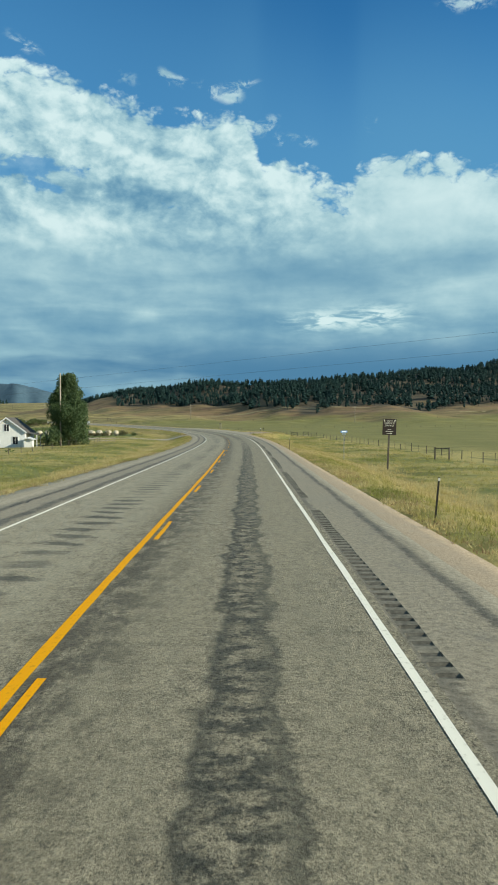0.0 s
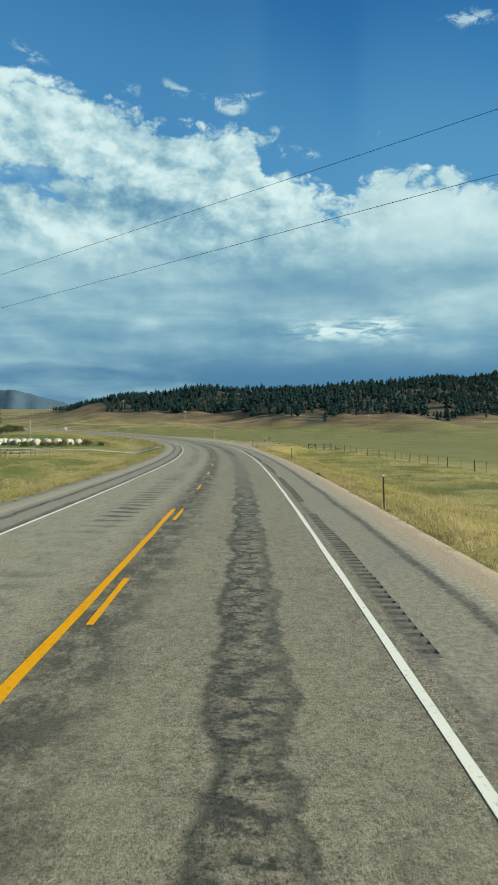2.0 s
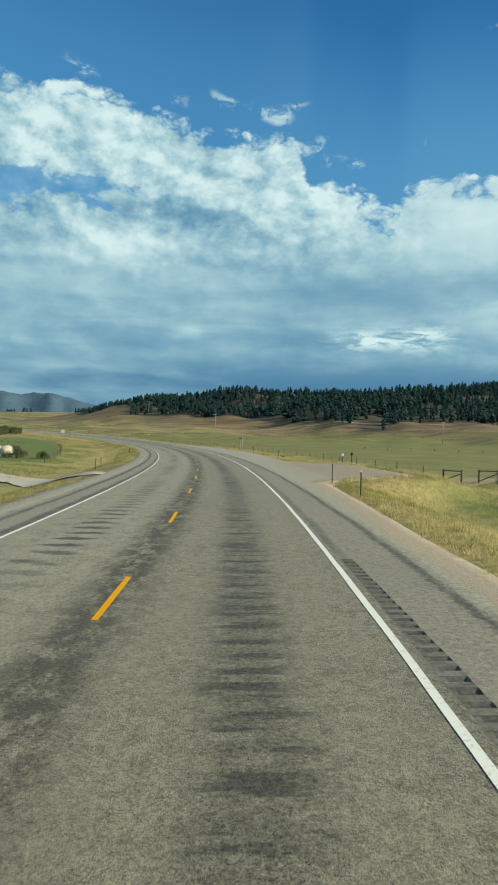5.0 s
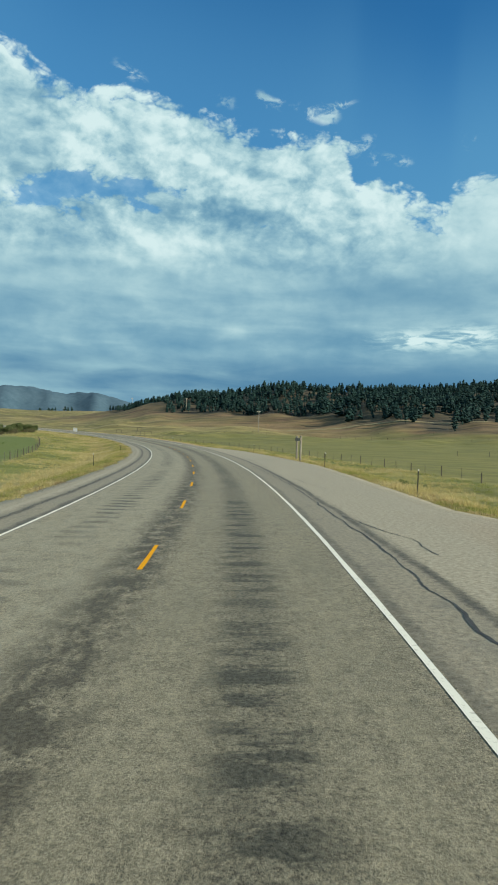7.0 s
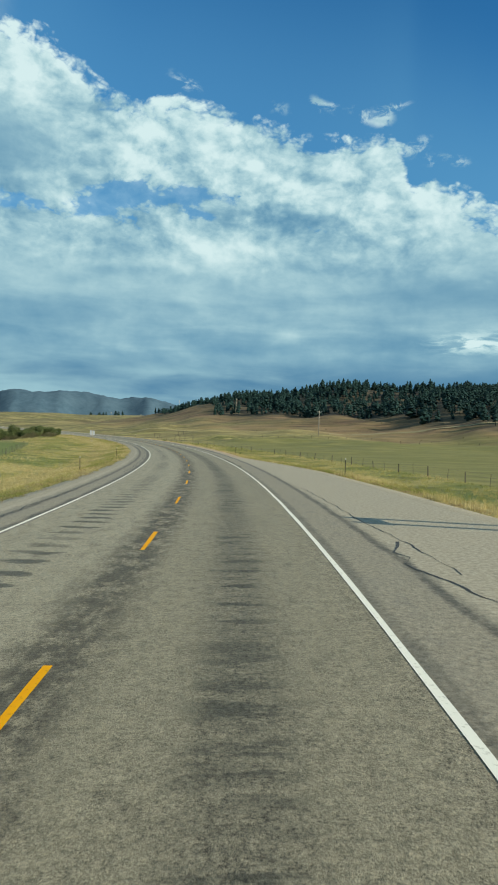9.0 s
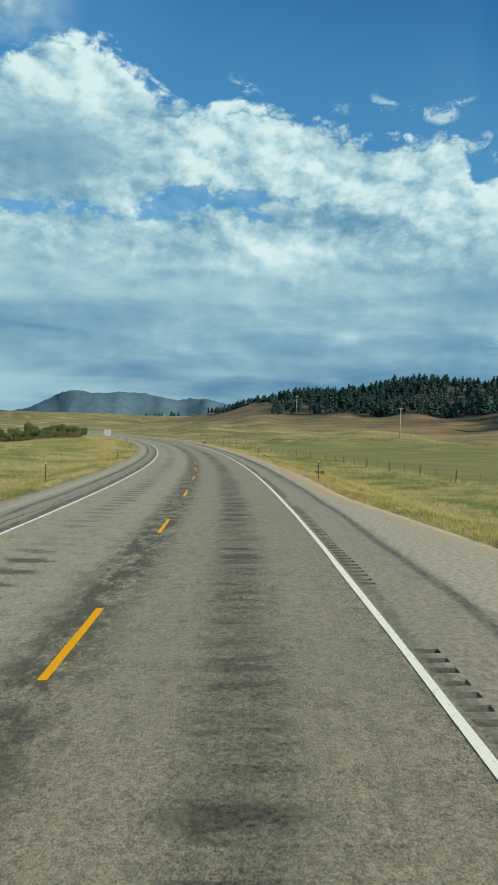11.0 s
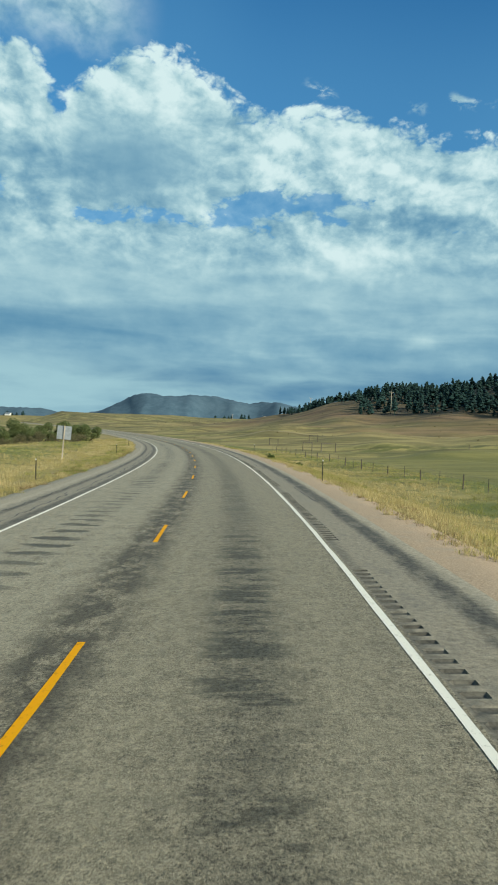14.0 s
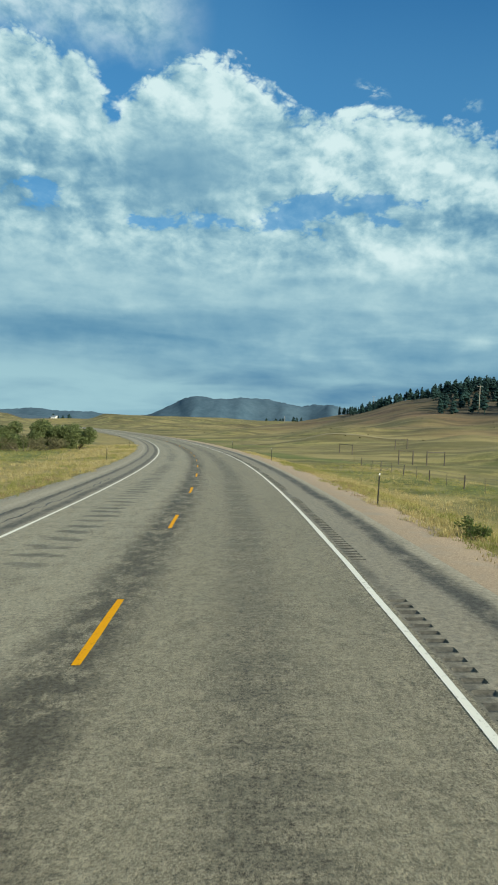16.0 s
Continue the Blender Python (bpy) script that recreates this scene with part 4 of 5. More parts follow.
for k, (a, b) in enumerate(((173.2, 220.8), (181.4, 188.2), (227.5, 247.2), (219, 231.25), (198, 216), (198.5, 206))):
    seam("sealed_crack", a, b, TURN_CRACKS[k], 0.026 if k in (0, 3) else 0.017, 0.055, 83 + 4 * k, M_TAR, "black sealed crack wandering across the turnout", 0.1, 0.006)
for k, (a, b, lat) in enumerate(((262, 420, -4.42), (20, 120, -4.95), (150, 250, -5.05), (300, 430, -5.1))):
    seam("sealed_crack", a, b, lat, 0.030, 0.10, 211 + 5 * k, M_TAR, "black sealed crack along the inner shoulder", 0.25, 0.006)
seam("sealed_crack", 40.5, 47, 0.16, 0.032, 0.05, 191, M_TAR, "black sealed crack beside the yellow line", 0.15, 0.007)
tagged(strip("transverse_joint", np.array([45.08, 45.15, 45.22]), list(np.linspace(-5.6, 5.4, 23)), M_JOINT, 0.003), "thin dark joint across the whole pavement", "crack", kind="structure")
for js, j0, j1 in ((173.5, 4.4, 7.3), (177.0, 7.0, 11.0)):
    tagged(strip("transverse_joint", np.array([js, js + 0.03]), list(np.linspace(j0, j1, 8)), M_JOINT, 0.004), "thin dark joint across the turnout", "crack", kind="structure")
tagged(strip("paint_blot", np.linspace(171.9, 173.2, 4), [lambda q: RIGHT_LINE(q) + 0.04, lambda q: RIGHT_LINE(q) + 0.06 + 0.09 * (q - 171.9) / 1.3], M_WHITE, 0.005), "white paint blot beside the edge line", "road marking", kind="structure")

# ---------------- pine woods ----------------
M_PINE = None


def pine_mat(name, dark, light):
    n = Net(name, 0.9)
    r = n.island()
    c = n.mix(r, dark, light)
    k = n.noise(n.coord(), 1.6, 3.0)
    return n.done(n.mix(n.span(k, 0.35, 0.65, 0.0, 0.5), c, dark), k, 0.3, 0.1)


M_PINE = pine_mat("pine_needles", (0.006, 0.021, 0.020), (0.018, 0.049, 0.041))


def pine_template(seed, clumps=13):
    """One ponderosa-like crown, 1 unit high: a bare foot of trunk, then ragged rounded clumps of needles round it."""
    rs = np.random.RandomState(seed)
    V, F = [], []
    base = rs.uniform(0.10, 0.34)
    fat = rs.uniform(0.75, 1.2)
    for k in range(clumps):
        f = (k + rs.uniform(-0.3, 0.3)) / (clumps - 1)
        f = min(max(f, 0.0), 1.0)
        z = base + (0.92 - base) * f
        prof = (0.55 + 0.45 * math.sin(math.pi * min(1.0, 0.22 + f * 0.78) ** 0.9)) * (1.0 - 0.50 * f ** 1.5)
        a = k * 2.4 + rs.uniform(-0.5, 0.5)
        q = 0.125 * fat * prof * rs.uniform(0.45, 1.2) * (0.2 if k == clumps - 1 else 1.0)
        cx, cy = q * math.cos(a), q * math.sin(a)
        r = (0.115 * fat * prof + 0.032) * rs.uniform(0.8, 1.2)
        h = r * rs.uniform(0.75, 1.15)
        o = len(V)
        V.append((cx, cy, min(z + h * 1.05, 1.0)))
        for m in range(5):
            b = a + m * 1.2566 + rs.uniform(-0.35, 0.35)
            w = r * rs.uniform(0.70, 1.35)
            V.append((cx + w * math.cos(b), cy + w * math.sin(b), z + h * rs.uniform(-0.45, 0.22)))
        V.append((cx * 0.8, cy * 0.8, z - h * 0.7))
        for m in range(5):
            F.append((o, o + 1 + m, o + 1 + (m + 1) % 5))
            F.append((o + 6, o + 1 + (m + 1) % 5, o + 1 + m))
    tr = len(V)
    for zz, q in ((-0.03, 0.018), (base + 0.3, 0.010)):
        for k in range(4):
            V.append((q * np.cos(k * 1.571), q * np.sin(k * 1.571), zz))
    for k in range(4):
        F.append((tr + k, tr + (k + 1) % 4, tr + 4 + (k + 1) % 4))
        F.append((tr + k, tr + 4 + (k + 1) % 4, tr + 4 + k))
    return np.array(V), np.array(F)


def plant(name, pts, heights, templates, mat, rs, squash=(0.85, 1.25)):
    VV, FF, o = [], [], 0
    for (x, y, z), h in zip(pts, heights):
        V, F = templates[rs.randint(len(templates))]
        a, w = rs.uniform(0, 6.28), rs.uniform(*squash)
        c, s = math.cos(a), math.sin(a)
        P = np.stack([(V[:, 0] * c - V[:, 1] * s) * h * w + x, (V[:, 0] * s + V[:, 1] * c) * h * w + y, V[:, 2] * h + z], -1)
        VV.append(P)
        FF.append(F + o)
        o += len(V)
    return new(name, mesh_of(name, np.concatenate(VV), np.concatenate(FF), mat, False))


rs = np.random.RandomState(5)
TEMPL = [pine_template(q) for q in range(14)]
cand = np.stack([rs.uniform(-420, 700, 60000), rs.uniform(480, 1150, 60000)], -1)
cd, cc = ridge(cand[:, 0], cand[:, 1])
edge_n = fbm(cand[:, 0], cand[:, 1], 110, 17)
front = FRONT(cand[:, 0])
clear = fbm(cand[:, 0], cand[:, 1], 70, 23, 3)
ok = (cd < front * (1 + 0.22 * edge_n)) & (cc > 12) & (cand[:, 0] > -198) & (clear < np.interp(cd / front, [0.0, 0.5, 1.0], [0.95, 0.70, 0.42]) + np.interp(cand[:, 0], [-60, 0], [1.0, 0.0]))
ok &= rs.uniform(size=len(cand)) < np.interp(cand[:, 0], [-250, -100, 60, 150], [1.0, 1.0, 0.9, 0.85])
cand = cand[ok][:13500]
zz = ground_z(cand[:, 0], cand[:, 1])
hh = (3.3 + 5.1 * rs.uniform(size=len(cand))) * np.interp(cand[:, 0], [-200, -120, 0], [0.66, 0.92, 1.0]) * np.where(rs.uniform(size=len(cand)) < 0.10, 1.2, 1.0)
tagged(plant("pine_wood", np.column_stack([cand, zz - 0.3]), hh, TEMPL, M_PINE, rs), "dark green ponderosa pines covering the ridge", "woods", kind="stuff")

# ---------------- roadside things ----------------
def gz(x, y):
    return float(ground_z(np.array([x]), np.array([y]))[0])


def at_road(s, lat):
    p = place(np.array([s]), np.array([lat]))[0]
    return float(p[0]), float(p[1])


def heading(s):
    return math.degrees(float(np.interp(s, SS, HEAD)))


def plain(name, col, rough=0.6, metal=0.0):
    n = Net(name, rough)
    n.b.inputs["Metallic"].default_value = metal
    k = n.noise(n.coord(), 6.0, 4.0)
    dark = tuple(c * 0.75 for c in col)
    return n.done(n.mix(n.span(k, 0.35, 0.65), dark, col), k, 0.1, 0.004)


M_STEEL = plain("dark_green_steel", (0.030, 0.030, 0.022), 0.7)
M_REFLECT = plain("white_reflector", (0.75, 0.73, 0.66), 0.35)
M_GALV = plain("galvanised_steel", (0.30, 0.33, 0.35), 0.5, 0.6)
M_BROWN = plain("dark_brown_panel", (0.030, 0.022, 0.018), 0.6)
M_CREAM = plain("cream_lettering", (0.62, 0.60, 0.52), 0.6)
M_BLUE = plain("blue_panel", (0.10, 0.22, 0.42), 0.5)
M_PALE = plain("white_panel", (0.70, 0.72, 0.74), 0.5)
M_WIRE = plain("wire", (0.10, 0.10, 0.10), 0.5, 0.5)
M_CABLE = plain("cable", (0.03, 0.03, 0.03), 0.6)
M_TIMBER = grain_mat("grey_timber", (0.12, 0.105, 0.085), (0.34, 0.305, 0.245), 8.0, 0.85, stretch=(1, 1, 0.15))
M_WALL = grain_mat("white_siding", (0.52, 0.53, 0.53), (0.74, 0.74, 0.72), 4.0, 0.8)
M_ROOF = grain_mat("dark_shingle", (0.05, 0.048, 0.045), (0.13, 0.12, 0.11), 7.0, 0.9)
M_GLASS = plain("dark_window_glass", (0.02, 0.024, 0.03), 0.08)
M_HAY = grain_mat("weathered_hay", (0.26, 0.21, 0.13), (0.62, 0.56, 0.44), 14.0, 0.95, 0.6, 0.03)
M_DUST = grain_mat("dusty_track", (0.20, 0.165, 0.085), (0.34, 0.28, 0.15), 5.0, 0.95)
M_TRACK = grain_mat("pale_track_gravel", (0.30, 0.26, 0.20), (0.52, 0.46, 0.36), 9.0, 0.95)

# slim steel delineators with a white reflector at the top
deli = empty("delineator_post", (0, 0, 0))
part("post", boxes((0, 0, 0.52, 0.046, 0.030, 1.16), (0, 0.020, 0.52, 0.018, 0.02, 1.16), bevel=0.004), M_STEEL, deli)
part("reflector", boxes((0, -0.022, 1.05, 0.052, 0.012, 0.075), bevel=0.003), M_REFLECT, deli, "small white reflector")
tagged(deli, "slim dark steel delineator post with a white reflector tip", "marker post", "delineators along the highway")
spots = [(17.3, 6.85), (69.5, 6.4), (109.6, 7.0), (147.4, 7.0), (156.0, 7.3), (195.5, 9.4), (220.5, 10.2), (257.0, 9.5), (299.0, 6.6), (332.5, 6.6), (369.5, 6.5), (406.5, 6.5), (442.5, 6.5), (478.0, 6.5)]
spots += [(137.0, -8.0), (176.0, -8.3), (182.0, -8.6), (224.0, -8.0), (267.0, -8.0), (301.0, -7.8), (334.5, -7.6), (370.0, -7.6), (406.5, -7.6), (443.0, -7.6), (479.0, -7.6)]
rs = np.random.RandomState(3)
for k, (s, lat) in enumerate(spots):
    x, y = at_road(s, lat)
    m = pose(x, y, gz(x, y), rs.normal(0, 1.2), rs.normal(0, 1.2) + (3.6 if k == 0 else 0), heading(s))
    if k == 0:
        deli.matrix_basis = m
    else:
        copy_thing(deli, m)


# historic marker sign: dark panel with cream lettering on one post
def bar(cx, cz, w, h, y=-0.026):
    return (cx, y, cz, w, 0.006, h)


def words(text, size, at, parent, mat):
    c = bpy.data.curves.new("lettering", "FONT")
    c.body, c.size, c.align_x, c.align_y, c.extrude = text, size, "CENTER", "CENTER", 0.003
    ob = new("lettering_curve", c)
    dg = bpy.context.evaluated_depsgraph_get()
    me = bpy.data.meshes.new_from_object(ob.evaluated_get(dg))
    bpy.data.objects.remove(ob)
    me.materials.clear()
    me.materials.append(mat)
    o = new("lettering", me)
    o.parent = parent
    o.matrix_basis = pose(*at, 90, 0, 0)
    return o


x, y = at_road(56.0, 13.6)
sign = empty("marker_sign", (x, y, gz(x, y) - 0.1), 3)
sign.rotation_euler[1] = radians(2)
H = 2.55 - gz(x, y) + 0.05
part("post", boxes((0, 0.05, (H - 1.3) / 2, 0.14, 0.10, H - 1.2), bevel=0.008), M_POST, sign)
panel = part("panel", boxes((0, 0, H - 0.66, 1.14, 0.04, 1.32), bevel=0.006), M_BROWN, sign, "dark brown sign panel with cream lettering")
words("STATE", 0.17, (0, -0.028, H - 0.18), panel, M_CREAM)
words("HISTORIC", 0.20, (0, -0.028, H - 0.36), panel, M_CREAM)
words("MARKER", 0.20, (0, -0.028, H - 0.55), panel, M_CREAM)
for k, (w, z) in enumerate(((0.30, 0.88), (0.62, 1.02))):
    part("text_bar", boxes(bar(0, H - z, w, 0.045)), M_CREAM, panel)
part("arrow", boxes(bar(-0.03, H - 1.19, 0.36, 0.035), (0.16, -0.026, H - 1.165, 0.12, 0.006, 0.03, Euler((0, 0.6, 0)).to_matrix().to_4x4()), (0.16, -0.026, H - 1.215, 0.12, 0.006, 0.03, Euler((0, -0.6, 0)).to_matrix().to_4x4())), M_CREAM, panel)
for q in (-0.44, 0.44):
    part("corner_emblem", boxes((q, -0.026, H - 0.14, 0.11, 0.006, 0.16, Euler((0, 0.5 * (1 if q > 0 else -1), 0)).to_matrix().to_4x4())), M_CREAM, panel)
tagged(sign, "dark brown wooden historic marker sign with cream lettering on a post", "sign")

# blue and white road name blades on a thin post
x, y = at_road(69.0, 11.9)
g = gz(x, y)
blades = empty("road_name_sign", (x, y, g), 38)
part("post", boxes((0, 0, 1.50 - 0.1, 0.045, 0.045, 3.2), bevel=0.004), M_GALV, blades)
top = 2.95
b1 = part("name_blade", boxes((0.0, 0, top, 0.95, 0.012, 0.20), bevel=0.003), M_BLUE, blades, "blue road name blade")
part("text_bar", boxes((0.0, -0.009, top, 0.62, 0.006, 0.07)), M_PALE, b1)
part("name_blade", boxes((0.02, 0.03, top - 0.25, 0.86, 0.012, 0.20, Euler((0, 0, 1.2)).to_matrix().to_4x4()), bevel=0.003), M_PALE, blades, "pale road name blade")
tagged(blades, "blue and white road name blades on a thin steel post", "sign")

# two stout timbers with a plank across, seen nearly from the end
x, y = -9.81, 233.2
mark = empty("timber_marker", (x, y, gz(x, y)), 111.0)
up = 1.86 - gz(x, y)
for q, cut in ((-0.58, 0.0), (0.58, 0.03)):
    part("timber_post", boxes((q, 0, (up - cut) / 2 - 0.15, 0.23, 0.14, up - cut + 0.3), bevel=0.02), M_TIMBER, mark)
part("plank", boxes((0, 0.13, up - 0.36, 1.56, 0.05, 0.30), bevel=0.01), M_TIMBER, mark, "grey weathered plank near the top")
tagged(mark, "two stout weathered timber posts with a grey plank across", "sign")

# back of a square road sign on a wooden post
x, y = at_road(399.0, -11.8)
back = empty("road_sign", (x, y, gz(x, y)), heading(399) + 6)
back.rotation_euler[1] = radians(2)
zz0 = 1.63 - gz(x, y) + 0.9
part("post", boxes((0, 0, zz0 / 2 - 0.1, 0.11, 0.11, zz0 + 0.2), bevel=0.006), M_POLE, back)
part("panel", boxes((0, 0.08, zz0 - 0.62, 1.25, 0.02, 1.22), bevel=0.004), M_GALV, back, "bare metal back of a square sign")
for q in (0.25, 1.0):
    part("brace", boxes((0, 0.06, zz0 - q, 1.1, 0.02, 0.06)), M_GALV, back)
tagged(back, "back of a square metal road sign on a wooden post", "sign")

# mailboxes by the turnout
for ms, ml, mat, lab in ((183.0, 13.6, M_PALE, "white metal mailbox on a wooden post"), (181.0, 14.0, M_STEEL, "dark metal mailbox on a leaning wooden post")):
    px, py = at_road(ms, ml)
    mb = empty("mailbox", (px, py, gz(px, py)), 80)
    part("post", boxes((0, 0, 0.5, 0.10, 0.10, 1.2), bevel=0.006), M_POST, mb)
    bm = boxes((0, 0, 1.18, 0.5, 0.20, 0.14))
    bmesh.ops.create_cone(bm, cap_ends=True, segments=14, radius1=0.10, radius2=0.10, depth=0.5, matrix=Matrix.Translation((0, 0, 1.25)) @ Euler((0, math.pi / 2, 0)).to_matrix().to_4x4())
    part("box", bm, mat, mb)
    tagged(mb, lab, "mailbox", "mailboxes at the turnout")

# ---------------- fences ----------------
def post_mesh(name, r, h, mat, n=7):
    bm = rod((0, 0, -0.3), (0, 0, h), r, r * 0.9, n)
    me = bpy.data.meshes.new(name)
    bm.to_mesh(me)
    bm.free()
    me.materials.append(mat)
    return me


ME_WOOD, ME_THIN = post_mesh("fence_post", 0.056, 1.02, M_POST), post_mesh("steel_post", 0.022, 1.08, M_POST, 5)


def wire_fence(pts, label, group, wires=(0.4, 0.7, 1.0), thin=True, seed=0):
    """A wire fence over ground points: wooden posts with thin steel ones between."""
    rs = np.random.RandomState(seed)
    x0, y0 = pts[0]
    f = empty("wire_fence", (x0, y0, gz(x0, y0)))
    base = Vector(f.location)
    tops = []
    for k, (x, y) in enumerate(pts):
        z = gz(x, y)
        o = new("fence_post" if (k % 2 == 0 or not thin) else "steel_post", ME_WOOD if (k % 2 == 0 or not thin) else ME_THIN)
        o.parent = f
        o.matrix_basis = Matrix.Translation(Vector((x, y, z)) - base) @ pose(0, 0, 0, rs.normal(0, 2.5), rs.normal(0, 2.5), rs.uniform(0, 90)) @ Matrix.Diagonal((rs.uniform(0.85, 1.2), rs.uniform(0.85, 1.2), rs.uniform(0.86, 1.08), 1))
        tops.append((x, y, z))
    for h in wires:
        bm = bmesh.new()
        for (a, b, c), (d, e, g) in zip(tops[:-1], tops[1:]):
            rod(Vector((a, b, c + h)) - base, Vector((d, e, g + h)) - base, 0.006, 0.006, 3, bm)
        part("wire", bm, M_WIRE, f)
    return tagged(f, label, "fence", group)


def along(s0, s1, lat, step, seed=1):
    rs = np.random.RandomState(seed)
    ss = np.arange(s0, s1, step) + rs.uniform(-0.4, 0.4, len(np.arange(s0, s1, step)))
    return [at_road(s, lat(s) if callable(lat) else lat) for s in ss]


wire_fence(along(14, 178, FENCE, 3.3), "wire fence of dark wooden posts along the hay field", "fences along the highway", seed=1)
wire_fence(along(192, 470, FENCE, 4.0, 2), "wire fence of dark wooden posts along the pasture", "fences along the highway", seed=2)
wire_fence([(-33.0, q) for q in np.arange(88, 152, 5.2)], "low wire fence of wooden posts before the farmhouse", "fences by the farm", (0.5, 1.05), False, 3)
wire_fence(along(206, 345, lambda q: -21.5 - 0.05 * (q - 280), 3.6, 4), "wire fence of pale posts round a green pasture", "fences by the farm", seed=4)
wire_fence([(-62 + q * 1.0, 474 - 0.22 * q) for q in np.arange(0, 190, 6.5)], "far wire fence across the pasture", "pasture fences", (0.7, 1.2), False, 5)
wire_fence([(20 + q, 318 - 0.12 * q) for q in np.arange(0, 170, 6.5)], "far wire fence at the end of the hay field", "pasture fences", (0.7, 1.2), False, 6)


def brace(p, q, label, h=1.75, mid=True, slant=False):
    """Two stout posts with a top rail: a fence brace or gate end."""
    (ax, ay), (bx, by) = p, q
    za, zb = gz(ax, ay), gz(bx, by)
    e = empty("fence_brace", (ax, ay, za))
    o = Vector((ax, ay, za))
    A, B = Vector((ax, ay, za)) - o, Vector((bx, by, zb)) - o
    part("post", rod(A + Vector((0, 0, -0.3)), A + Vector((0, 0, h)), 0.09, 0.08), M_POST, e)
    part("post", rod(B + Vector((0, 0, -0.3)), B + Vector((0, 0, h)), 0.09, 0.08), M_POST, e)
    part("rail", rod(A + Vector((0, 0, h - 0.12)), B + Vector((0, 0, h - 0.12)), 0.055, 0.05), M_POST, e)
    if slant:
        part("strut", rod(A + Vector((0, 0, 0.2)), B + Vector((0, 0, h - 0.3)), 0.045, 0.045), M_POST, e)
    return tagged(e, label, "fence brace", "wooden fence braces")


brace((19.3, 70.6), (20.6, 70.0), "dark wooden fence brace of two posts and a rail", 1.3)
brace((11.2, 178.5), (12.6, 178.0), "leaning wooden gate posts with a strut", 1.2, slant=True)
brace((14.2, 178.6), (15.4, 177.2), "leaning wooden gate posts with a strut", 1.2, slant=True)


def spot(t, px, d):
    """Plan position d metres ahead, in the direction of a picture column at t seconds."""
    r = min(PATH, key=lambda q: abs(q[0] - t))
    a, l = radians(r[4]), (px - 441) / 1205.0 * d
    return r[1] - math.sin(a) * d + math.cos(a) * l, r[2] + math.cos(a) * d + math.sin(a) * l


brace(spot(15.5, 656, 104), spot(15.5, 678, 104), "wooden corral brace with a top rail", 2.0)
brace(spot(15.5, 700, 105), spot(15.5, 730, 112), "wooden corral brace with a top rail", 2.0)
brace(spot(15.5, 657, 140), spot(15.5, 676, 140), "wooden corral brace with a top rail", 2.0)
brace(spot(15.5, 568, 140), spot(15.5, 588, 136), "wooden corral brace with a top rail", 1.9)

# low rail fence by the farm track
rf = empty("rail_fence", (-33, 140, gz(-33, 140)), 60)
for q in range(4):
    part("post", rod((q * 2.6, 0, -0.3), (q * 2.6, 0, 1.0), 0.07, 0.065), M_TIMBER, rf)
for h in (0.45, 0.88):
    part("rail", rod((-0.2, 0.06, h), (8.0, 0.06, h), 0.05, 0.045), M_TIMBER, rf)
tagged(rf, "pale wooden rail fence beside the farm track", "fence")

# ---------------- tracks ----------------
def track(name, pts, half, label, mat):
    n = 150
    t = np.linspace(0, 1, len(pts))
    q = np.linspace(0, 1, n)
    X, Y = np.interp(q, t, [p[0] for p in pts]), np.interp(q, t, [p[1] for p in pts])
    X, Y = soften(X, 9), soften(Y, 9)
    dx, dy = np.gradient(X), np.gradient(Y)
    L = np.hypot(dx, dy)
    cols = []
    for o in np.linspace(-half, half, 7):
        x, y = X - dy / L * o, Y + dx / L * o
        s, lat = road_coords(x, y)
        z = ground_z(x, y) + 0.07
        cols.append(np.stack([x, y, z], -1))
    V = np.stack(cols, 1).reshape(-1, 3)
    i = np.arange(n - 1)[:, None] * 7 + np.arange(6)[None]
    return tagged(new(name, mesh_of(name, V, np.stack([i, i + 7, i + 8, i + 1], -1).reshape(-1, 4), mat)), label, "track", kind="structure")


track("farm_track_1", [(-14.5, 163), (-21, 171), (-36, 183), (-62, 192), (-95, 196)], 2.3, "pale gravel farm track joining the highway", M_TRACK)
track("farm_track_2", [(6.0, 166), (9.5, 172), (13.0, 179), (30, 205)], 2.0, "dusty field track through a gate", M_DUST)
track("farm_track_3", [(-190, 520), (-120, 540), (-20, 530), (80, 505), (180, 500)], 1.3, "thin pale track along the foot of the hill", M_DUST)

# ---------------- poles and cables ----------------
def power_pole(x, y, h, arm=True, turn=0.0, label="grey wooden power pole with a crossarm"):
    e = empty("power_pole", (x, y, gz(x, y)), turn)
    part("pole", rod((0, 0, -0.5), (0, 0, h), 0.16, 0.11, 10), M_POLE, e, "", True)
    if arm:
        part("crossarm", boxes((0, 0.12, h - 0.45, 1.9, 0.10, 0.12), bevel=0.01), M_POLE, e)
        for q in (-0.85, 0.0, 0.85):
            part("insulator", rod((q, 0.12, h - 0.39), (q, 0.12, h - 0.20), 0.05, 0.03, 7), M_PALE, e)
    return tagged(e, label, "power pole", "power poles")


power_pole(-35.6, 128.5, 11.4 - gz(-35.6, 128.5), False, 45, "pale wooden power pole beside a cottonwood")
for x, y, h in ((-42, 490, 10.0), (-108, 629, 10.0), (-184, 753, 10.0), (-262, 872, 9.5), (-342, 985, 9.5), (66, 425, 10.0), (205, 470, 8.0)):
    power_pole(x, y, h, True, 30)
power_pole(-64.0, 246.0, 6.5, False, 0, "short grey wooden pole behind the hay bales")


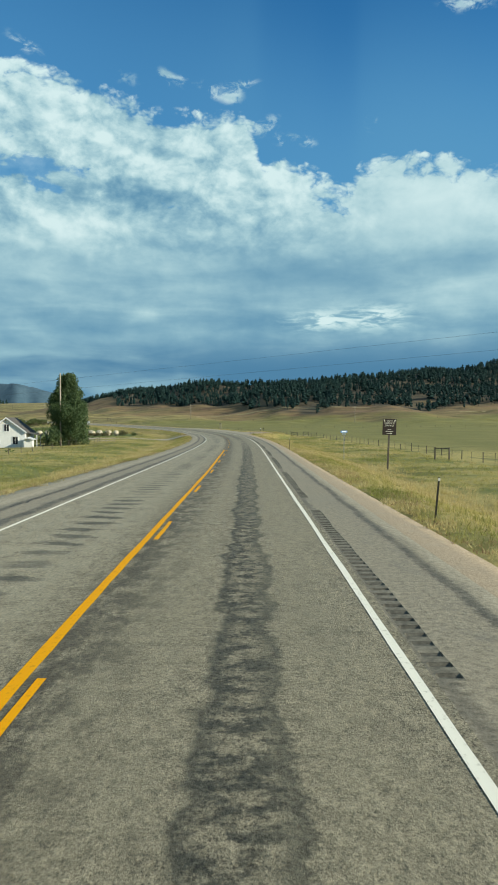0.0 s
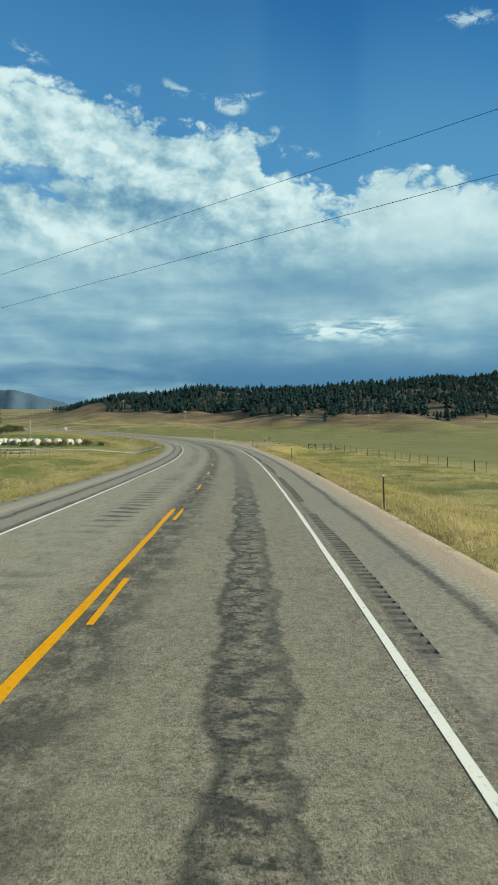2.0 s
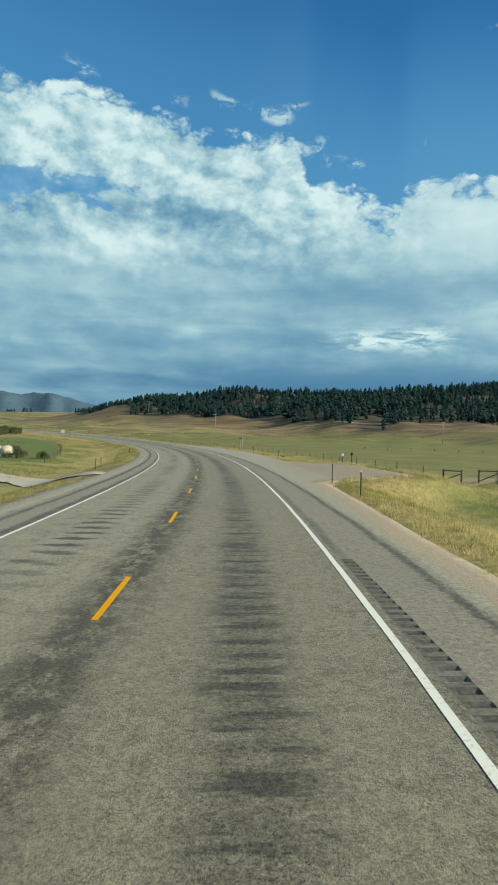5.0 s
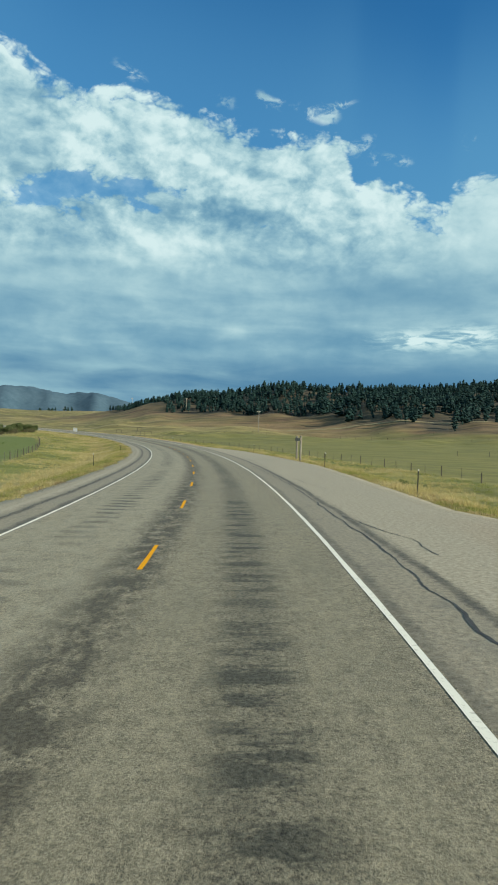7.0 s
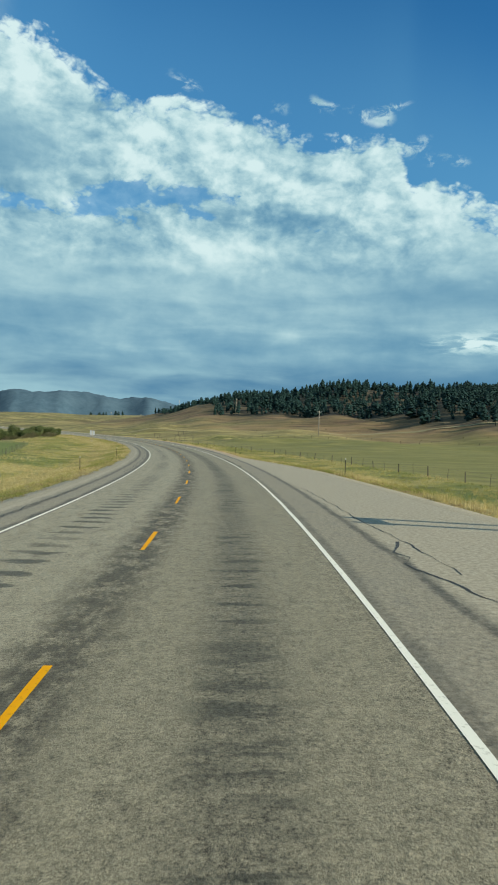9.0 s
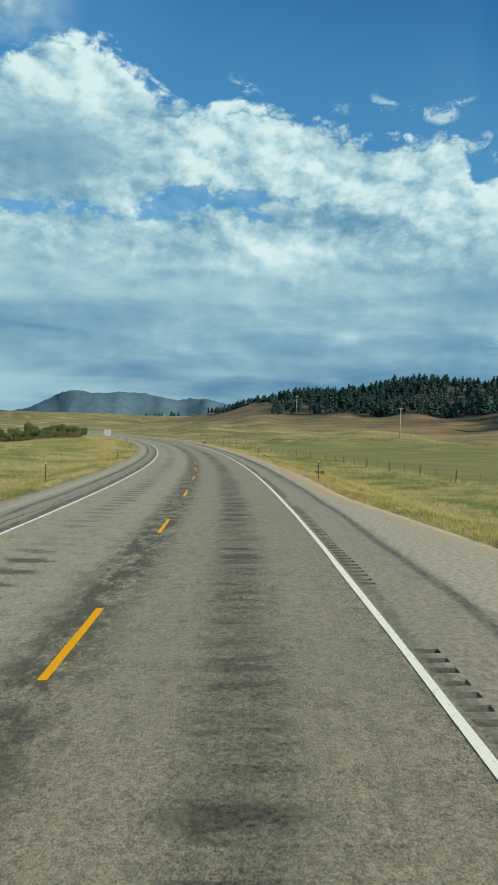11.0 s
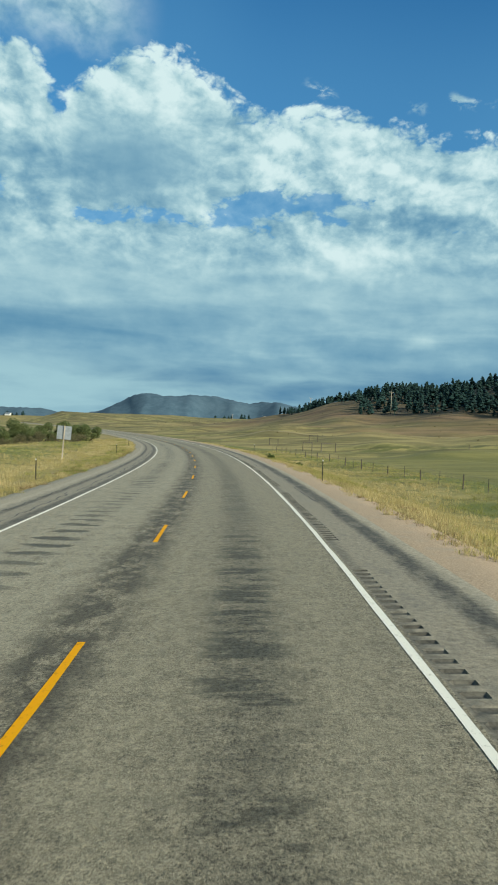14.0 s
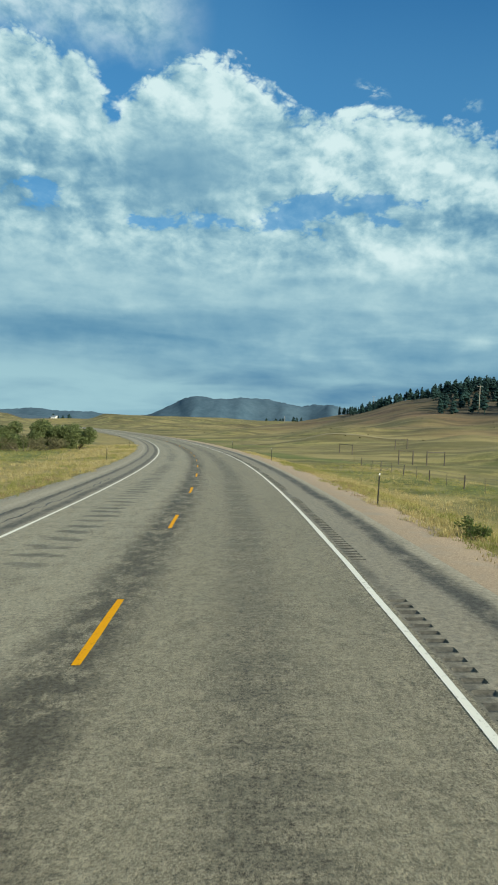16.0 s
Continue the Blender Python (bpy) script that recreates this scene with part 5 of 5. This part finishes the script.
def cable(a, b, sag, label, r=0.014):
    bm = bmesh.new()
    a, b = Vector(a), Vector(b)
    n = 18
    pts = [a.lerp(b, k / n) - Vector((0, 0, sag * 4 * (k / n) * (1 - k / n))) for k in range(n + 1)]
    for p, q in zip(pts[:-1], pts[1:]):
        rod(p, q, r, r, 4, bm)
    return tagged(part("overhead_cable", bm, M_CABLE), label, "cable", "overhead cables")


power_pole(62.0, 10.1, 10.3 - gz(62.0, 10.1), False, 45, "wooden power pole in the hay field")
power_pole(-70.0, 129.9, 6.9 - gz(-70.0, 129.9), False, 45, "wooden power pole behind the farmhouse")
cable((-70.0, 129.8, 6.6), (62.0, 10.1, 10.03), 0.08, "thin black power cable over the highway", 0.0065)
cable((-70.0, 130.0, 5.25), (62.0, 10.1, 8.77), 0.08, "thin black power cable over the highway", 0.0065)


def house(x, y, turn, w, d, eave, ridge_h, label, mats, windows=(), porch=False, name="farmhouse"):
    """A gabled house; its gable of width w looks along -y before the turn."""
    e = empty(name, (x, y, gz(x, y) - 0.1), turn)
    bm = bmesh.new()
    prof = [(-w / 2, 0), (w / 2, 0), (w / 2, eave), (0, ridge_h), (-w / 2, eave)]
    f = [bm.verts.new((px, 0, pz)) for px, pz in prof]
    b = [bm.verts.new((px, d, pz)) for px, pz in prof]
    bm.faces.new(f)
    bm.faces.new(b[::-1])
    for k in range(5):
        bm.faces.new((f[k], b[k], b[(k + 1) % 5], f[(k + 1) % 5]))
    bmesh.ops.recalc_face_normals(bm, faces=bm.faces[:])
    part("wall", bm, mats[0], e)
    sl = math.atan2(ridge_h - eave, w / 2)
    ln = math.hypot(ridge_h - eave, w / 2) + 0.45
    for sgn in (-1, 1):
        m = Euler((0, sgn * sl, 0)).to_matrix().to_4x4()
        c = Vector((sgn * (w / 4 + 0.12), d / 2, (ridge_h + eave) / 2 + 0.04))
        part("roof", boxes((*c, ln, d + 0.7, 0.14, m), bevel=0.02), mats[1], e)
        part("bargeboard", boxes((c.x, -0.36, c.z - 0.02, ln, 0.05, 0.22, m)), M_PALE, e)
    for wx, wz, ww, wh in windows:
        fr = part("window", boxes((wx, -0.03, wz + wh / 2, ww, 0.06, 0.07), (wx, -0.03, wz - wh / 2, ww, 0.06, 0.07), (wx - ww / 2, -0.03, wz, 0.07, 0.06, wh), (wx + ww / 2, -0.03, wz, 0.07, 0.06, wh), (wx, -0.03, wz, 0.05, 0.05, wh)), M_PALE, e)
        part("pane", boxes((wx, -0.012, wz, ww - 0.07, 0.02, wh - 0.07)), M_GLASS, fr)
    if porch:
        part("porch_roof", boxes((w / 2 + 0.9, d * 0.35, eave - 0.25, 2.2, d * 0.6, 0.12, Euler((0, 0.2, 0)).to_matrix().to_4x4()), bevel=0.02), mats[1], e)
        for q in (0.15, 0.6):
            part("porch_post", boxes((w / 2 + 1.8, d * q, (eave - 0.5) / 2, 0.12, 0.12, eave - 0.5)), M_PALE, e)
    return tagged(e, label, "house")


house(-44.2, 124.0, 8, 6.6, 9.0, 2.9, 5.4, "white gabled farmhouse with a dark shingle roof and porch", (M_WALL, M_ROOF), [(0.0, 3.7, 0.9, 1.3), (-1.6, 1.5, 0.9, 1.3), (1.5, 1.4, 1.0, 1.4)], True)
house(-40.0, 123.0, 8, 1.5, 1.6, 1.55, 1.8, "small white shed beside the farmhouse", (M_WALL, M_PALE), name="shed")
for k, (x, y, w, d) in enumerate(((-992, 1509, 14, 9), (-975, 1518, 10, 8), (-1012, 1503, 11, 8), (-757, 1118, 9, 7), (-751, 1667, 14, 9), (-636, 1580, 16, 9))):
    house(x, y, 60 + 15 * k, w, d, 3.2, 5.5, "far white ranch building among trees", (M_WALL, M_GALV), [(0, 1.6, 1.2, 1.2)], name="ranch_building")

# round hay bales
rs = np.random.RandomState(12)
proto = None
k = 0
for row, (x0, x1, y, n) in enumerate(((-66, -40, 214.5, 11), (-64, -42, 217.5, 8))):
    for q in range(n):
        x = x0 + (x1 - x0) * (q + rs.uniform(-0.15, 0.15)) / n
        yy = y + rs.uniform(-0.8, 0.8)
        m = pose(x, yy, gz(x, yy) + 0.78, 0, 90, rs.choice([5, 80, 95, 100]) + rs.uniform(-12, 12))
        if proto is None:
            bm = bmesh.new()
            bmesh.ops.create_cone(bm, cap_ends=True, segments=24, radius1=0.86, radius2=0.86, depth=1.55)
            bmesh.ops.bevel(bm, geom=[g for g in bm.edges if g.calc_length() < 0.5], offset=0.12, segments=2, affect="EDGES")
            bmesh.ops.subdivide_edges(bm, edges=[g for g in bm.edges if g.calc_length() > 0.8], cuts=3)
            for v in bm.verts:
                v.co += Vector(noise.noise_vector(v.co * 2.3)) * 0.07
            proto = part("hay_bale", bm, M_HAY, None, "", True)
            tagged(proto, "weathered round hay bale lying in the farm yard", "hay bale", "round hay bales in the yard")
            proto.matrix_basis = m
        else:
            copy_thing(proto, m)

# ---------------- plants ----------------
def leaf_mat(name, dark, light, rough=0.7):
    n = Net(name, rough)
    r = n.island()
    k = n.noise(n.coord(), 0.8, 3.0)
    c = n.mix(r, dark, light)
    c = n.mix(n.span(k, 0.4, 0.65, 0.0, 0.5), c, dark)
    m = n.done(c)
    tr = n.t.nodes.new("ShaderNodeBsdfTranslucent")
    n.put(tr.inputs["Color"], c)
    mx = n.t.nodes.new("ShaderNodeMixShader")
    mx.inputs[0].default_value = 0.4
    n.t.links.new(n.b.outputs[0], mx.inputs[1])
    n.t.links.new(tr.outputs[0], mx.inputs[2])
    n.t.links.new(mx.outputs[0], n.t.nodes["Material Output"].inputs[0])
    return m


M_LEAF = leaf_mat("cottonwood_leaves", (0.052, 0.092, 0.040), (0.130, 0.182, 0.074))
M_SHRUB = leaf_mat("shrub_leaves", (0.075, 0.100, 0.036), (0.200, 0.235, 0.090))
M_DRY = leaf_mat("dry_brush", (0.088, 0.082, 0.040), (0.205, 0.190, 0.095))
M_WEED = leaf_mat("green_weed", (0.060, 0.090, 0.024), (0.140, 0.175, 0.055))


def leaves(centres, radii, count, size, rs, flat=1.0):
    """Many small bent leaf sprays scattered through soft balls."""
    w = np.array(radii) ** 2
    pick = rs.choice(len(centres), count, p=w / w.sum())

    def unit(v):
        return v / (np.linalg.norm(v, axis=1, keepdims=True) + 1e-9)

    d, u = unit(rs.normal(size=(count, 3))), unit(rs.normal(size=(count, 3)))
    q = np.array(centres)[pick] + d * (np.array(radii)[pick] * rs.uniform(0.45, 1.05, count))[:, None] * np.array((1, 1, flat))
    n2 = unit(np.cross(u, rs.normal(size=(count, 3))))
    a, b = size * rs.uniform(0.6, 1.4, (count, 1)), size * rs.uniform(0.3, 0.7, (count, 1))
    V = np.stack([q - u * a, q + n2 * b, q + u * a, q - n2 * b], 1).reshape(-1, 3)
    o = np.arange(count)[:, None] * 4
    return V, np.concatenate([o + np.array([[0, 1, 2]]), o + np.array([[0, 2, 3]])], 0)


def cottonwood(x, y, h, w, seed, label):
    rs = np.random.RandomState(seed)
    z = gz(x, y)
    t = empty("cottonwood_tree", (x, y, z))
    bm = rod((0, 0, -0.3), (0.1, 0, h * 0.35), w * 0.055, w * 0.04, 10)
    rod((0.1, 0, h * 0.35), (0, 0.1, h * 0.85), w * 0.04, 0.04, 8, bm)
    part("trunk", bm, M_BARK, t, "", True)
    cs, rr2 = [], []
    bm = bmesh.new()
    for k in range(120):
        f = rs.uniform(0.05, 0.95)
        prof = math.sin(math.pi * (f * 0.80 + 0.19)) ** 0.6 * (1.22 - 0.78 * f)
        r = w / 2 * prof * rs.uniform(0.30, 0.92)
        a = rs.uniform(0, 6.28)
        c = (r * math.cos(a), r * math.sin(a), h * f)
        cs.append(c)
        rr2.append(w * rs.uniform(0.10, 0.19) * (1.15 - 0.5 * f))
        if k % 5 == 0:
            rod((0.05, 0.03, h * f * 0.72), c, 0.07, 0.02, 5, bm)
    part("limb", bm, M_BARK, t, "", True)
    V, F = leaves(cs, rr2, 62000, 0.16, rs, 1.2)
    o = new("crown", mesh_of("crown", V, F, M_LEAF, False))
    o.parent = t
    return tagged(t, label, "tree", "yard trees")


cottonwood(-34.9, 131.0, 13.8, 9.2, 4, "tall dense dark green cottonwood beside the farmhouse")


def shrub(x, y, w, h, seed, mat, label, count=1600, size=0.10, group="roadside shrubs", name="shrub"):
    rs = np.random.RandomState(seed)
    z = gz(x, y)
    t = empty(name, (x, y, z))
    bm = bmesh.new()
    cs, rr2 = [], []
    for k in range(14):
        a, r = rs.uniform(0, 6.28), w / 2 * math.sqrt(rs.uniform(0, 0.8))
        c = (r * math.cos(a), r * math.sin(a), h * rs.uniform(0.22, 0.80) * (1 - 0.5 * (2 * r / w) ** 2))
        cs.append(c)
        rr2.append(min(w, h) * rs.uniform(0.16, 0.32))
        rod((c[0] * 0.3, c[1] * 0.3, -0.1), c, 0.02 * h, 0.006 * h, 4, bm)
    part("stems", bm, M_BARK, t)
    V, F = leaves(cs, rr2, count, size, rs, 0.9)
    o = new("foliage", mesh_of("foliage", V, F, mat, False))
    o.parent = t
    return tagged(t, label, "shrub", group)


for k, (x, y, w, h, c) in enumerate(((-135.5, 447, 6.5, 3.9, 9000), (-140, 443, 9.0, 4.6, 14000), (-145, 438, 9.0, 4.8, 14000), (-149, 431, 9.0, 4.4, 12000), (-153, 424, 9.0, 4.2, 10000), (-142, 450, 8.0, 4.4, 9000), (-151, 441, 9.0, 4.6, 9000), (-139, 437, 6.5, 3.0, 8000), (-144, 430, 7.0, 3.2, 8000), (-158, 418, 8.0, 3.8, 7000))):
    shrub(x, y, w, h, 40 + k, M_SHRUB, "dense dark green shrub in the wet hollow", c, 0.13, "shrubs in the hollow")
for k, (x, y) in enumerate(((-132, 438), (-135, 431), (-139, 424), (-129, 431), (-143, 418), (-133, 424))):
    shrub(x, y, 6.0, 2.1, 60 + k, M_DRY, "dry brown brush before the green shrubs", 2400, 0.08, "dry brush in the hollow")
for k, (x, y, w, h) in enumerate(((-39.5, 212.0, 3.5, 2.0), (-36.5, 213.5, 2.6, 1.2), (-43.0, 206.0, 4.0, 1.8), (-47.0, 205.0, 4.0, 1.7), (-70, 232, 7, 3.4), (-76, 235, 6, 3.0), (-52, 204, 3.0, 1.5))):
    shrub(x, y, w, h, 70 + k, M_DRY if k in (0, 2, 3) else M_SHRUB, "scraggly brush beside the hay bales" if k < 4 else "green shrub behind the hay bales", 1300, 0.10, "brush by the yard")
for k, (s, lat, w, h) in enumerate(((87.0, 6.35, 0.8, 0.45), (400.0, 7.3, 0.9, 0.55), (392.0, 8.6, 0.8, 0.35), (205.0, 11.6, 0.9, 0.5), (310.0, 8.5, 1.0, 0.4), (346.0, 9.2, 1.2, 0.45))):
    x, y = at_road(s, lat)
    shrub(x, y, w, h, 80 + k, M_WEED, "low dark green weed at the gravel's edge", 900, 0.035, "weeds by the shoulder", "weed_clump")

# lone pines before the wood and clumps at the far ranches
rs = np.random.RandomState(31)


def lone_pine(x, y, h, label, group):
    V, F = TEMPL[rs.randint(len(TEMPL))]
    t = empty("pine_tree", (x, y, gz(x, y)))
    o = new("crown", mesh_of("crown", V * np.array((h * 1.6, h * 1.6, h)) - np.array((0, 0, 0.10 * h)), F, M_PINE, False))
    o.parent = t
    part("trunk", rod((0, 0, -0.4), (0, 0, h * 0.4), 0.22, 0.12, 7), M_BARK, t)
    return tagged(t, label, "tree", group)


for x, y, h in ((50, 498, 7.0), (60, 522, 9.0), (-4, 560, 9.0), (14, 570, 10.0), (190, 585, 8.0), (120, 560, 9.0), (150, 565, 10.0), (230, 590, 9.0)):
    lone_pine(x, y, h, "dark green pine standing before the wood", "pines at the foot of the ridge")
for cx, cy, n in ((-987, 1523, 5), (-757, 1130, 6), (-751, 1677, 6), (-725, 1452, 8), (-542, 1435, 9), (-636, 1592, 6)):
    for k in range(n):
        lone_pine(cx + rs.uniform(-35, 35), cy + rs.uniform(-12, 12), rs.uniform(6, 11), "far dark tree by the ranch", "trees by the far ranches")

# ---------------- grass ----------------
def grass_mat(name, cols):
    n = Net(name, 0.9)
    r = n.island()
    v = n.coord()
    mid = n.noise(v, 0.22, 5.0, 0.6)
    a = n.mix(r, cols[0], cols[1])
    b = n.mix(r, cols[2], cols[3])
    c = n.mix(n.span(mid, 0.45, 0.58), a, b)
    m = n.done(c)
    tr = n.t.nodes.new("ShaderNodeBsdfTranslucent")
    n.put(tr.inputs["Color"], c)
    mx = n.t.nodes.new("ShaderNodeMixShader")
    mx.inputs[0].default_value = 0.5
    n.t.links.new(n.b.outputs[0], mx.inputs[1])
    n.t.links.new(tr.outputs[0], mx.inputs[2])
    n.t.links.new(mx.outputs[0], n.t.nodes["Material Output"].inputs[0])
    return m


M_GRASS = grass_mat("verge_grass", ((0.285, 0.250, 0.082), (0.510, 0.450, 0.175), (0.158, 0.172, 0.042), (0.325, 0.325, 0.092)))
M_STRAW = grass_mat("ripe_grass", ((0.38, 0.300, 0.130), (0.64, 0.530, 0.270), (0.310, 0.262, 0.095), (0.510, 0.430, 0.180)))


def tuft(rs, blades, spread_r):
    V, F = [], []
    for k in range(blades):
        a, r = rs.uniform(0, 6.28), spread_r * math.sqrt(rs.uniform())
        bx, by = r * math.cos(a), r * math.sin(a)
        h, lean, la = rs.uniform(0.45, 1.0), rs.uniform(0.1, 0.55), rs.uniform(0, 6.28)
        w = rs.uniform(0.015, 0.04)
        o = len(V)
        c, s = math.cos(la + 1.57) * w, math.sin(la + 1.57) * w
        V += [(bx - c, by - s, -0.05), (bx + c, by + s, -0.05), (bx + math.cos(la) * lean * h, by + math.sin(la) * lean * h, h)]
        F.append((o, o + 1, o + 2))
    return np.array(V), np.array(F)


def grass(name, pts, heights, mat, rs, blades, label, spread_r=0.55):
    T = [tuft(rs, blades, spread_r) for _ in range(8)]
    n = len(pts)
    z = ground_z(pts[:, 0], pts[:, 1])
    which, ang = rs.randint(0, 8, n), rs.uniform(0, 6.28, n)
    VV, FF, o = [], [], 0
    for k in range(8):
        m = which == k
        V, F = T[k]
        c, s, h = np.cos(ang[m])[:, None], np.sin(ang[m])[:, None], heights[m][:, None]
        P = np.stack([(V[:, 0] * c - V[:, 1] * s) * 0.34 + pts[m, 0][:, None], (V[:, 0] * s + V[:, 1] * c) * 0.34 + pts[m, 1][:, None], V[:, 2] * h + z[m][:, None]], -1)
        FF.append((F[None] + (np.arange(m.sum()) * len(V))[:, None, None] + o).reshape(-1, 3))
        VV.append(P.reshape(-1, 3))
        o += m.sum() * len(V)
    return tagged(new(name, mesh_of(name, np.concatenate(VV), np.concatenate(FF), mat, False)), label, "grass", kind="stuff")


def verge(n, s0, s1, inner, outer, rs, power=1.6):
    s = rs.uniform(s0, s1, n)
    f = rs.uniform(size=n) ** power
    a = inner(s)
    lat = a + (outer - np.abs(a)) * f * np.sign(outer) if outer > 0 else a - (abs(outer) - np.abs(a)) * f
    p = place(s, lat)
    return p[:, :2], s, lat


rs = np.random.RandomState(77)
P1, s1, l1 = verge(42000, -4, 470, lambda s: EDGE_R(s) + 0.52 - 0.45 * sstep(180, 192, s) * sstep(285, 265, s) + 0.62 * WIDE(s) + 0.45 * fbm(s, s * 0, 4.0, 101, 4), 24.0, rs)
P2, s2, l2 = verge(36000, 8, 500, lambda s: -6.7 - 0.4 * fbm(s, s * 0, 4.0, 103, 4), -30.0, rs)
keep = ~((s2 > 158) & (s2 < 186) & (l2 > -14)) & ~((s2 > 205) & (s2 < 375) & (l2 < -21.5 - 0.05 * (s2 - 280)))
P2, s2, l2 = P2[keep], s2[keep], l2[keep]
for nm, P_, l_ in (("verge_grass", P1, l1), ("verge_grass", P2, l2)):
    hgt = rs.uniform(0.08, 0.24, len(P_)) * np.interp(np.abs(l_), [6, 8, 12, 20], [0.7, 1.1, 1.3, 1.2])
    ripe_m = (fbm(P_[:, 0], P_[:, 1], 16, 111, 3) + 0.9 * sstep(9.0, 10.5, np.abs(l_)) * sstep(15.5, 13, np.abs(l_)) + 0.8 * sstep(8.2, 6.6, np.abs(l_)) - 0.55 > 0)
    grass(nm, P_[~ripe_m], hgt[~ripe_m], M_GRASS, rs, 12, "yellow-green unmown grass on the road verge")
    grass("ripe_grass", P_[ripe_m], hgt[ripe_m] * 1.35, M_STRAW, rs, 12, "ripe straw-coloured grass on the road verge")

M_DEAD = grass_mat("dead_grass", ((0.20, 0.135, 0.065), (0.40, 0.290, 0.155), (0.26, 0.200, 0.085), (0.44, 0.350, 0.180)))
for inner, outer, sgn in ((0.55, 2.2, 1), (0.75, 1.9, -1)):
    q = rs.uniform(0, 430, 9000)
    off = inner + (outer - inner) * rs.uniform(size=9000) ** 1.3 + 0.5 * fbm(q, q * 0, 3.0, 161, 4)
    lat = EDGE_R(q) + off + 0.6 * WIDE(q) if sgn > 0 else -5.75 - off
    ok = fbm(q, lat, 2.2, 163, 3) > -0.1
    p = place(q[ok], lat[ok])[:, :2]
    grass("dead_grass", p, rs.uniform(0.04, 0.16, len(p)), M_DEAD, rs, 9, "brown dead tufts at the gravel's edge")

# ---------------- sagebrush and weeds on the open slopes ----------------
def specks(name, pts, size, mat, rs, label):
    """Low ragged clumps, a few bent leaves each."""
    n = len(pts)
    z = ground_z(pts[:, 0], pts[:, 1])
    k = 7
    a = rs.uniform(0, 6.28, (n, k))
    r = rs.uniform(0.2, 1.0, (n, k))
    h = rs.uniform(0.35, 1.0, (n, k))
    s = size[:, None]
    bx, by = pts[:, :1] + np.cos(a) * r * s * 0.6, pts[:, 1:] + np.sin(a) * r * s * 0.6
    zz = z[:, None]
    w = 0.32 * s
    A = np.stack([bx - np.sin(a) * w, by + np.cos(a) * w, zz - 0.1 + 0 * bx], -1)
    B = np.stack([bx + np.sin(a) * w, by - np.cos(a) * w, zz - 0.1 + 0 * bx], -1)
    C = np.stack([bx + np.cos(a) * s * 0.25, by + np.sin(a) * s * 0.25, zz + h * s * 0.8], -1)
    V = np.stack([A, B, C], 2).reshape(-1, 3)
    return tagged(new(name, mesh_of(name, V, np.arange(len(V)).reshape(-1, 3), mat, False)), label, "brush", kind="stuff")


M_SAGE = leaf_mat("sagebrush_leaves", (0.070, 0.066, 0.028), (0.160, 0.135, 0.062))
rs = np.random.RandomState(55)
q = np.stack([rs.uniform(-420, 420, 26000), rs.uniform(380, 900, 26000)], -1)
qs, ql = road_coords(q[:, 0], q[:, 1])
qd = ridge(q[:, 0], q[:, 1])[0]
dens = 0.01 + 0.05 * (fbm(q[:, 0], q[:, 1], 60, 131, 4) > 0.45) + 0.06 * (qd < 215)
ok = (np.abs(ql) > 45) & ((qd < 215) | (q[:, 0] < -120)) & (rs.uniform(size=len(q)) < dens)
q = q[ok]
specks("sagebrush", q, rs.uniform(0.2, 0.5, len(q)), M_SAGE, rs, "dull green sagebrush dotted over the dry slopes")
q = np.stack([rs.uniform(-110, -36, 3500), rs.uniform(60, 330, 3500)], -1)
qs, ql = road_coords(q[:, 0], q[:, 1])
q = q[(ql < -30) & (fbm(q[:, 0], q[:, 1], 30, 137, 3) > 0.1)]
specks("pasture_weeds", q, rs.uniform(0.2, 0.5, len(q)), M_WEED, rs, "green weeds dotted over the pasture")

# yard clutter behind the farmhouse trees
house(-41.0, 152.0, 20, 5.0, 6.0, 2.1, 3.2, "grey weathered outbuilding in the farm yard", (M_TIMBER, M_ROOF), [(0.0, 1.1, 0.8, 0.9)], name="outbuilding")
for k, (x, y, w, h) in enumerate(((-47, 140, 5, 2.6), (-44, 146, 4, 2.2), (-38, 137, 3, 1.5), (-52, 158, 7, 3.6), (-36.5, 126, 2.2, 1.2), (-47.5, 119, 3.0, 1.6))):
    shrub(x, y, w, h, 140 + k, M_SHRUB, "dark green shrub in the farm yard", 2200, 0.11, "shrubs in the farm yard")
